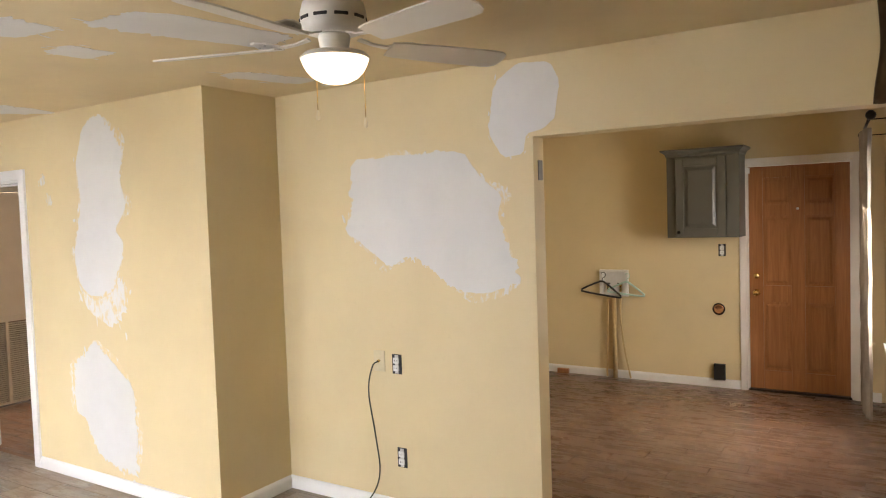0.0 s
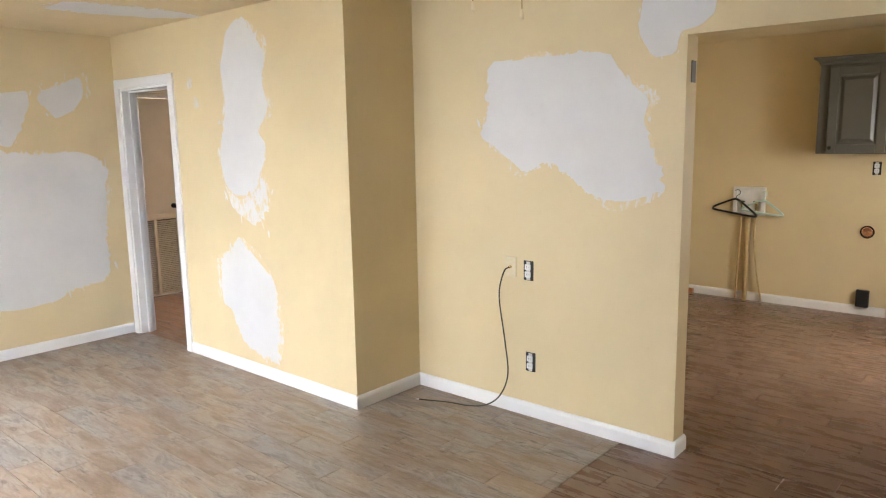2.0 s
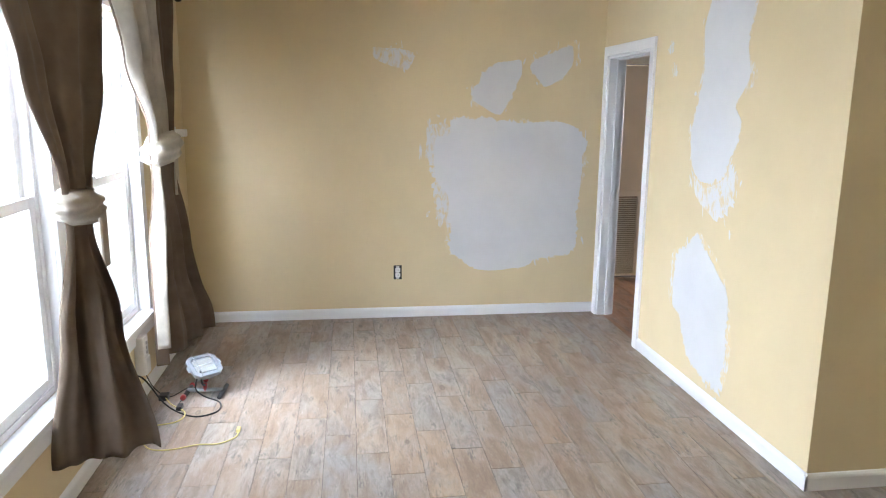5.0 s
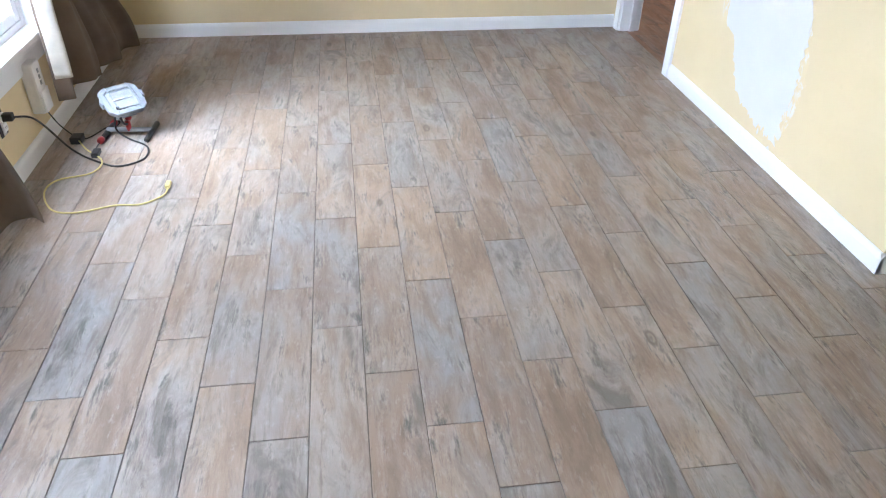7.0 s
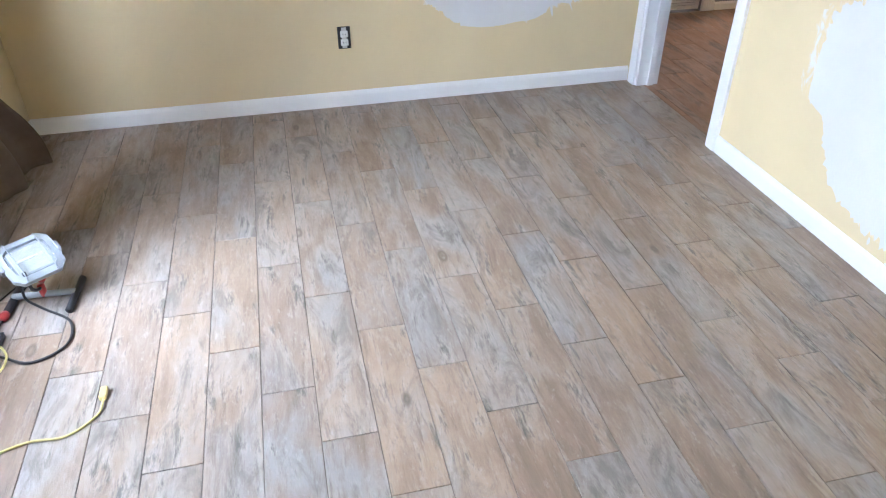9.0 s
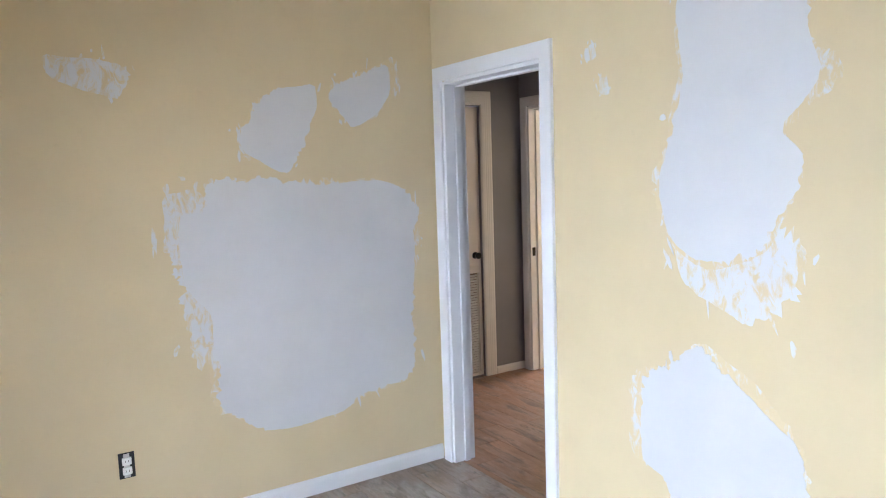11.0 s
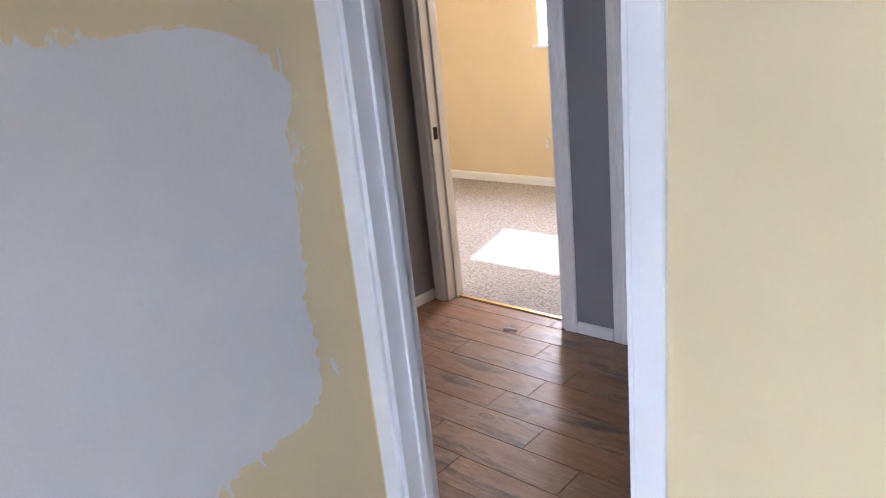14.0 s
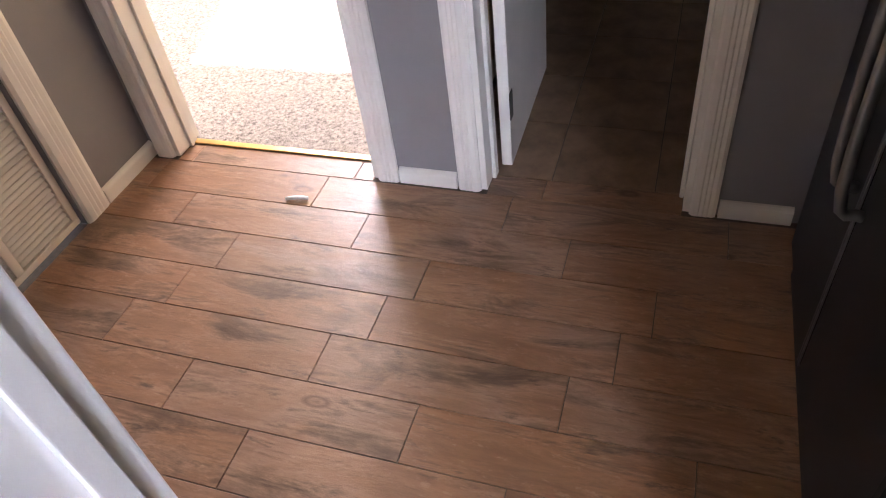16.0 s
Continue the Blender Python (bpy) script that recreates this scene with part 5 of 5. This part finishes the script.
carpet = tagged(part("carpet", box(-9.6, -5.78, HY + 0.101, 7.28, -0.0119, 0.004), CARPET), "beige-grey cut pile bedroom carpet", "carpet", kind="structure")
bw = thing("window_5", "white bedroom window letting in the sun", "window", kind="structure")
for x0, x1, z0, z1 in ((-7.58, -7.55, 1.20, 2.08), (-6.58, -6.55, 1.20, 2.08), (-7.55, -6.58, 2.05, 2.08), (-7.55, -6.58, 1.20, 1.23)):
    part("window_frame", box(x0, x1, 7.34, 7.40, z0, z1, 0.004), VINYL, bw)
part("window_sill", box(-7.62, -6.51, 7.24, 7.30, 1.175, 1.199, 0.004), TRIM, bw)

# added glowing sheets that stand in for bright daylight outside the windows
glowm, hz, hb = material("glowing_backdrop", 1.0)
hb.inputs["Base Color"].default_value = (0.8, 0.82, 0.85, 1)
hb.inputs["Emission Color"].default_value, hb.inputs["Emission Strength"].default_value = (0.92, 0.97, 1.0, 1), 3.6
tagged(part("backdrop", box(-14, 8, -6.05, -6.0, -0.34, 9), glowm), "plain white glowing sheet outside the windows", "backdrop", kind="structure")
tagged(part("backdrop_east", box(6.0, 6.05, -4, 14, -0.34, 9), glowm), "plain white glowing sheet outside the windows", "backdrop", kind="structure")

# ---- floors, piece by piece ----
PL, PW, SHIFT, GAP = 0.6405, 0.1541, 0.2135, 0.0022
ROW_Y, END_X = 1.5885, -3.822
plank_meshes = {}


def plank_mesh(l, w, mat):
    """One plank tile with eased edges, its top at z = 0, its middle at the origin."""
    key = (round(l, 3), round(w, 3), mat.name)
    if key not in plank_meshes:
        bm = bmesh.new()
        rings = []
        for inset, z in ((0.0, -0.011), (0.0, -0.0008), (0.0011, 0.0)):
            x, y = l / 2 - inset, w / 2 - inset
            rings.append([bm.verts.new(q) for q in ((-x, -y, z), (x, -y, z), (x, y, z), (-x, y, z))])
        for a, b in zip(rings, rings[1:]):
            for k in range(4):
                bm.faces.new((a[k], a[(k + 1) % 4], b[(k + 1) % 4], b[k]))
        bm.faces.new(rings[-1])
        finish(bm)
        me = bpy.data.meshes.new("plank")
        bm.to_mesh(me)
        bm.free()
        me.materials.append(mat)
        plank_meshes[key] = me
    return plank_meshes[key]


def planks(floor, x0, x1, y0, y1, mat, row=ROW_Y, wide=PW, long=PL, ends=None):
    """Plank tiles over a rectangle: a third-step bond, or rows whose end joints are given."""
    rnd = random.Random(int(abs(x0 * 100) + abs(y0 * 10)))
    lively = 0.15 if mat is PLANKDARK else 1.0
    k = math.floor((y0 - row) / wide)
    while row + k * wide < y1:
        r0, r1 = max(y0, row + k * wide + GAP / 2), min(y1, row + (k + 1) * wide - GAP / 2)
        first = (ends or {}).get(k, END_X + SHIFT * k)
        n = math.floor((x0 - first) / long)
        while r1 - r0 > 0.012 and first + n * long < x1:
            a, b = max(x0, first + n * long + GAP / 2), min(x1, first + (n + 1) * long - GAP / 2)
            n += 1
            if b - a < 0.015:
                continue
            ob = new("plank", plank_mesh(b - a, r1 - r0, mat))
            ob.parent = floor
            ob.matrix_basis = pose((a + b) / 2, (r0 + r1) / 2, rnd.uniform(-0.0008, 0.0) * lively, rnd.uniform(-0.05, 0.05) * lively, rnd.uniform(-0.03, 0.03) * lively, 180 * rnd.randrange(2))
        k += 1


def bed(name, x0, x1, y0, y1, label, mat=None, top=-0.0045):
    return tagged(part(name, box(x0, x1, y0, y1, -0.0119, top), mat or GROUT), label, "floor", kind="structure")


floor = bed("floor", XW, 0.75, YS, YB, "weathered wood-look plank tile floor in beige and grey")
ROW = ROW_Y + 12 * PW
HALL_ROW, HALL_WIDE = 4.232, 0.1525
HALL_END = HALL_ROW + 4 * HALL_WIDE
planks(floor, XW + 0.002, -1.402, YS + 0.002, ROW, PLANK)
planks(floor, XW + 0.002, DOOR[0] + 0.012, ROW, YN, PLANK)
planks(floor, DOOR[1] - 0.012, -1.402, ROW, YN, PLANK)
planks(floor, XJ + 0.002, -1.402, YN, YB - 0.002, PLANK)
planks(floor, -1.398, 0.66, YS + 0.002, YB - 0.002, PLANKDARK)
floor_l = bed("floor_laundry", -2.96, 0.75, YB, YL, "dark wood-look plank tile floor")
planks(floor_l, -2.95, 0.60, YB + 0.12, YL - 0.002, PLANKDARK)
planks(floor_l, XO + 0.002, 0.66, YB, YB + 0.118, PLANKDARK)
floor_h = bed("floor_hall", HX, -3.86, YN, HY + 0.07, "brown wood-look plank tile hall floor")
HALL = (HALL_ROW, HALL_WIDE, 0.610, {-5: -5.45, -4: -5.66, -3: -5.867, -2: -5.50, -1: -5.79, 0: -5.692, 1: -5.62, 2: -5.865, 3: -5.455, 4: -5.98})
planks(floor_h, DOOR[0] + 0.015, DOOR[1] - 0.015, ROW, YN + 0.128, PLANKHALL, *HALL)
planks(floor_h, HX + 0.002, -3.87, YN + 0.128, HALL_END, PLANKHALL, *HALL)
planks(floor_h, BED[0] + 0.015, BED[1] - 0.015, HALL_END, HY + 0.075, PLANKHALL, *HALL)
floor_b = bed("floor_bath", -5.68, -4.2, HY + 0.071, 7.3, "dark brown square tile bathroom floor")
for i in range(5):
    for j in range(8):
        x0, y0 = -5.66 + 0.305 * i, HY + 0.075 + 0.305 * j
        x1, y1 = min(x0 + 0.302, -4.21), min(y0 + 0.302, 7.29)
        if x1 - x0 > 0.02 and y1 - y0 > 0.02:
            t = new("tile", plank_mesh(x1 - x0, y1 - y0, BATHTILE))
            t.parent = floor_b
            t.matrix_basis = pose((x0 + x1) / 2, (y0 + y1) / 2, 0)
planks(floor_b, BATH[0] + 0.015, BATH[1] - 0.015, HALL_END, HY + 0.072, PLANKHALL, *HALL)
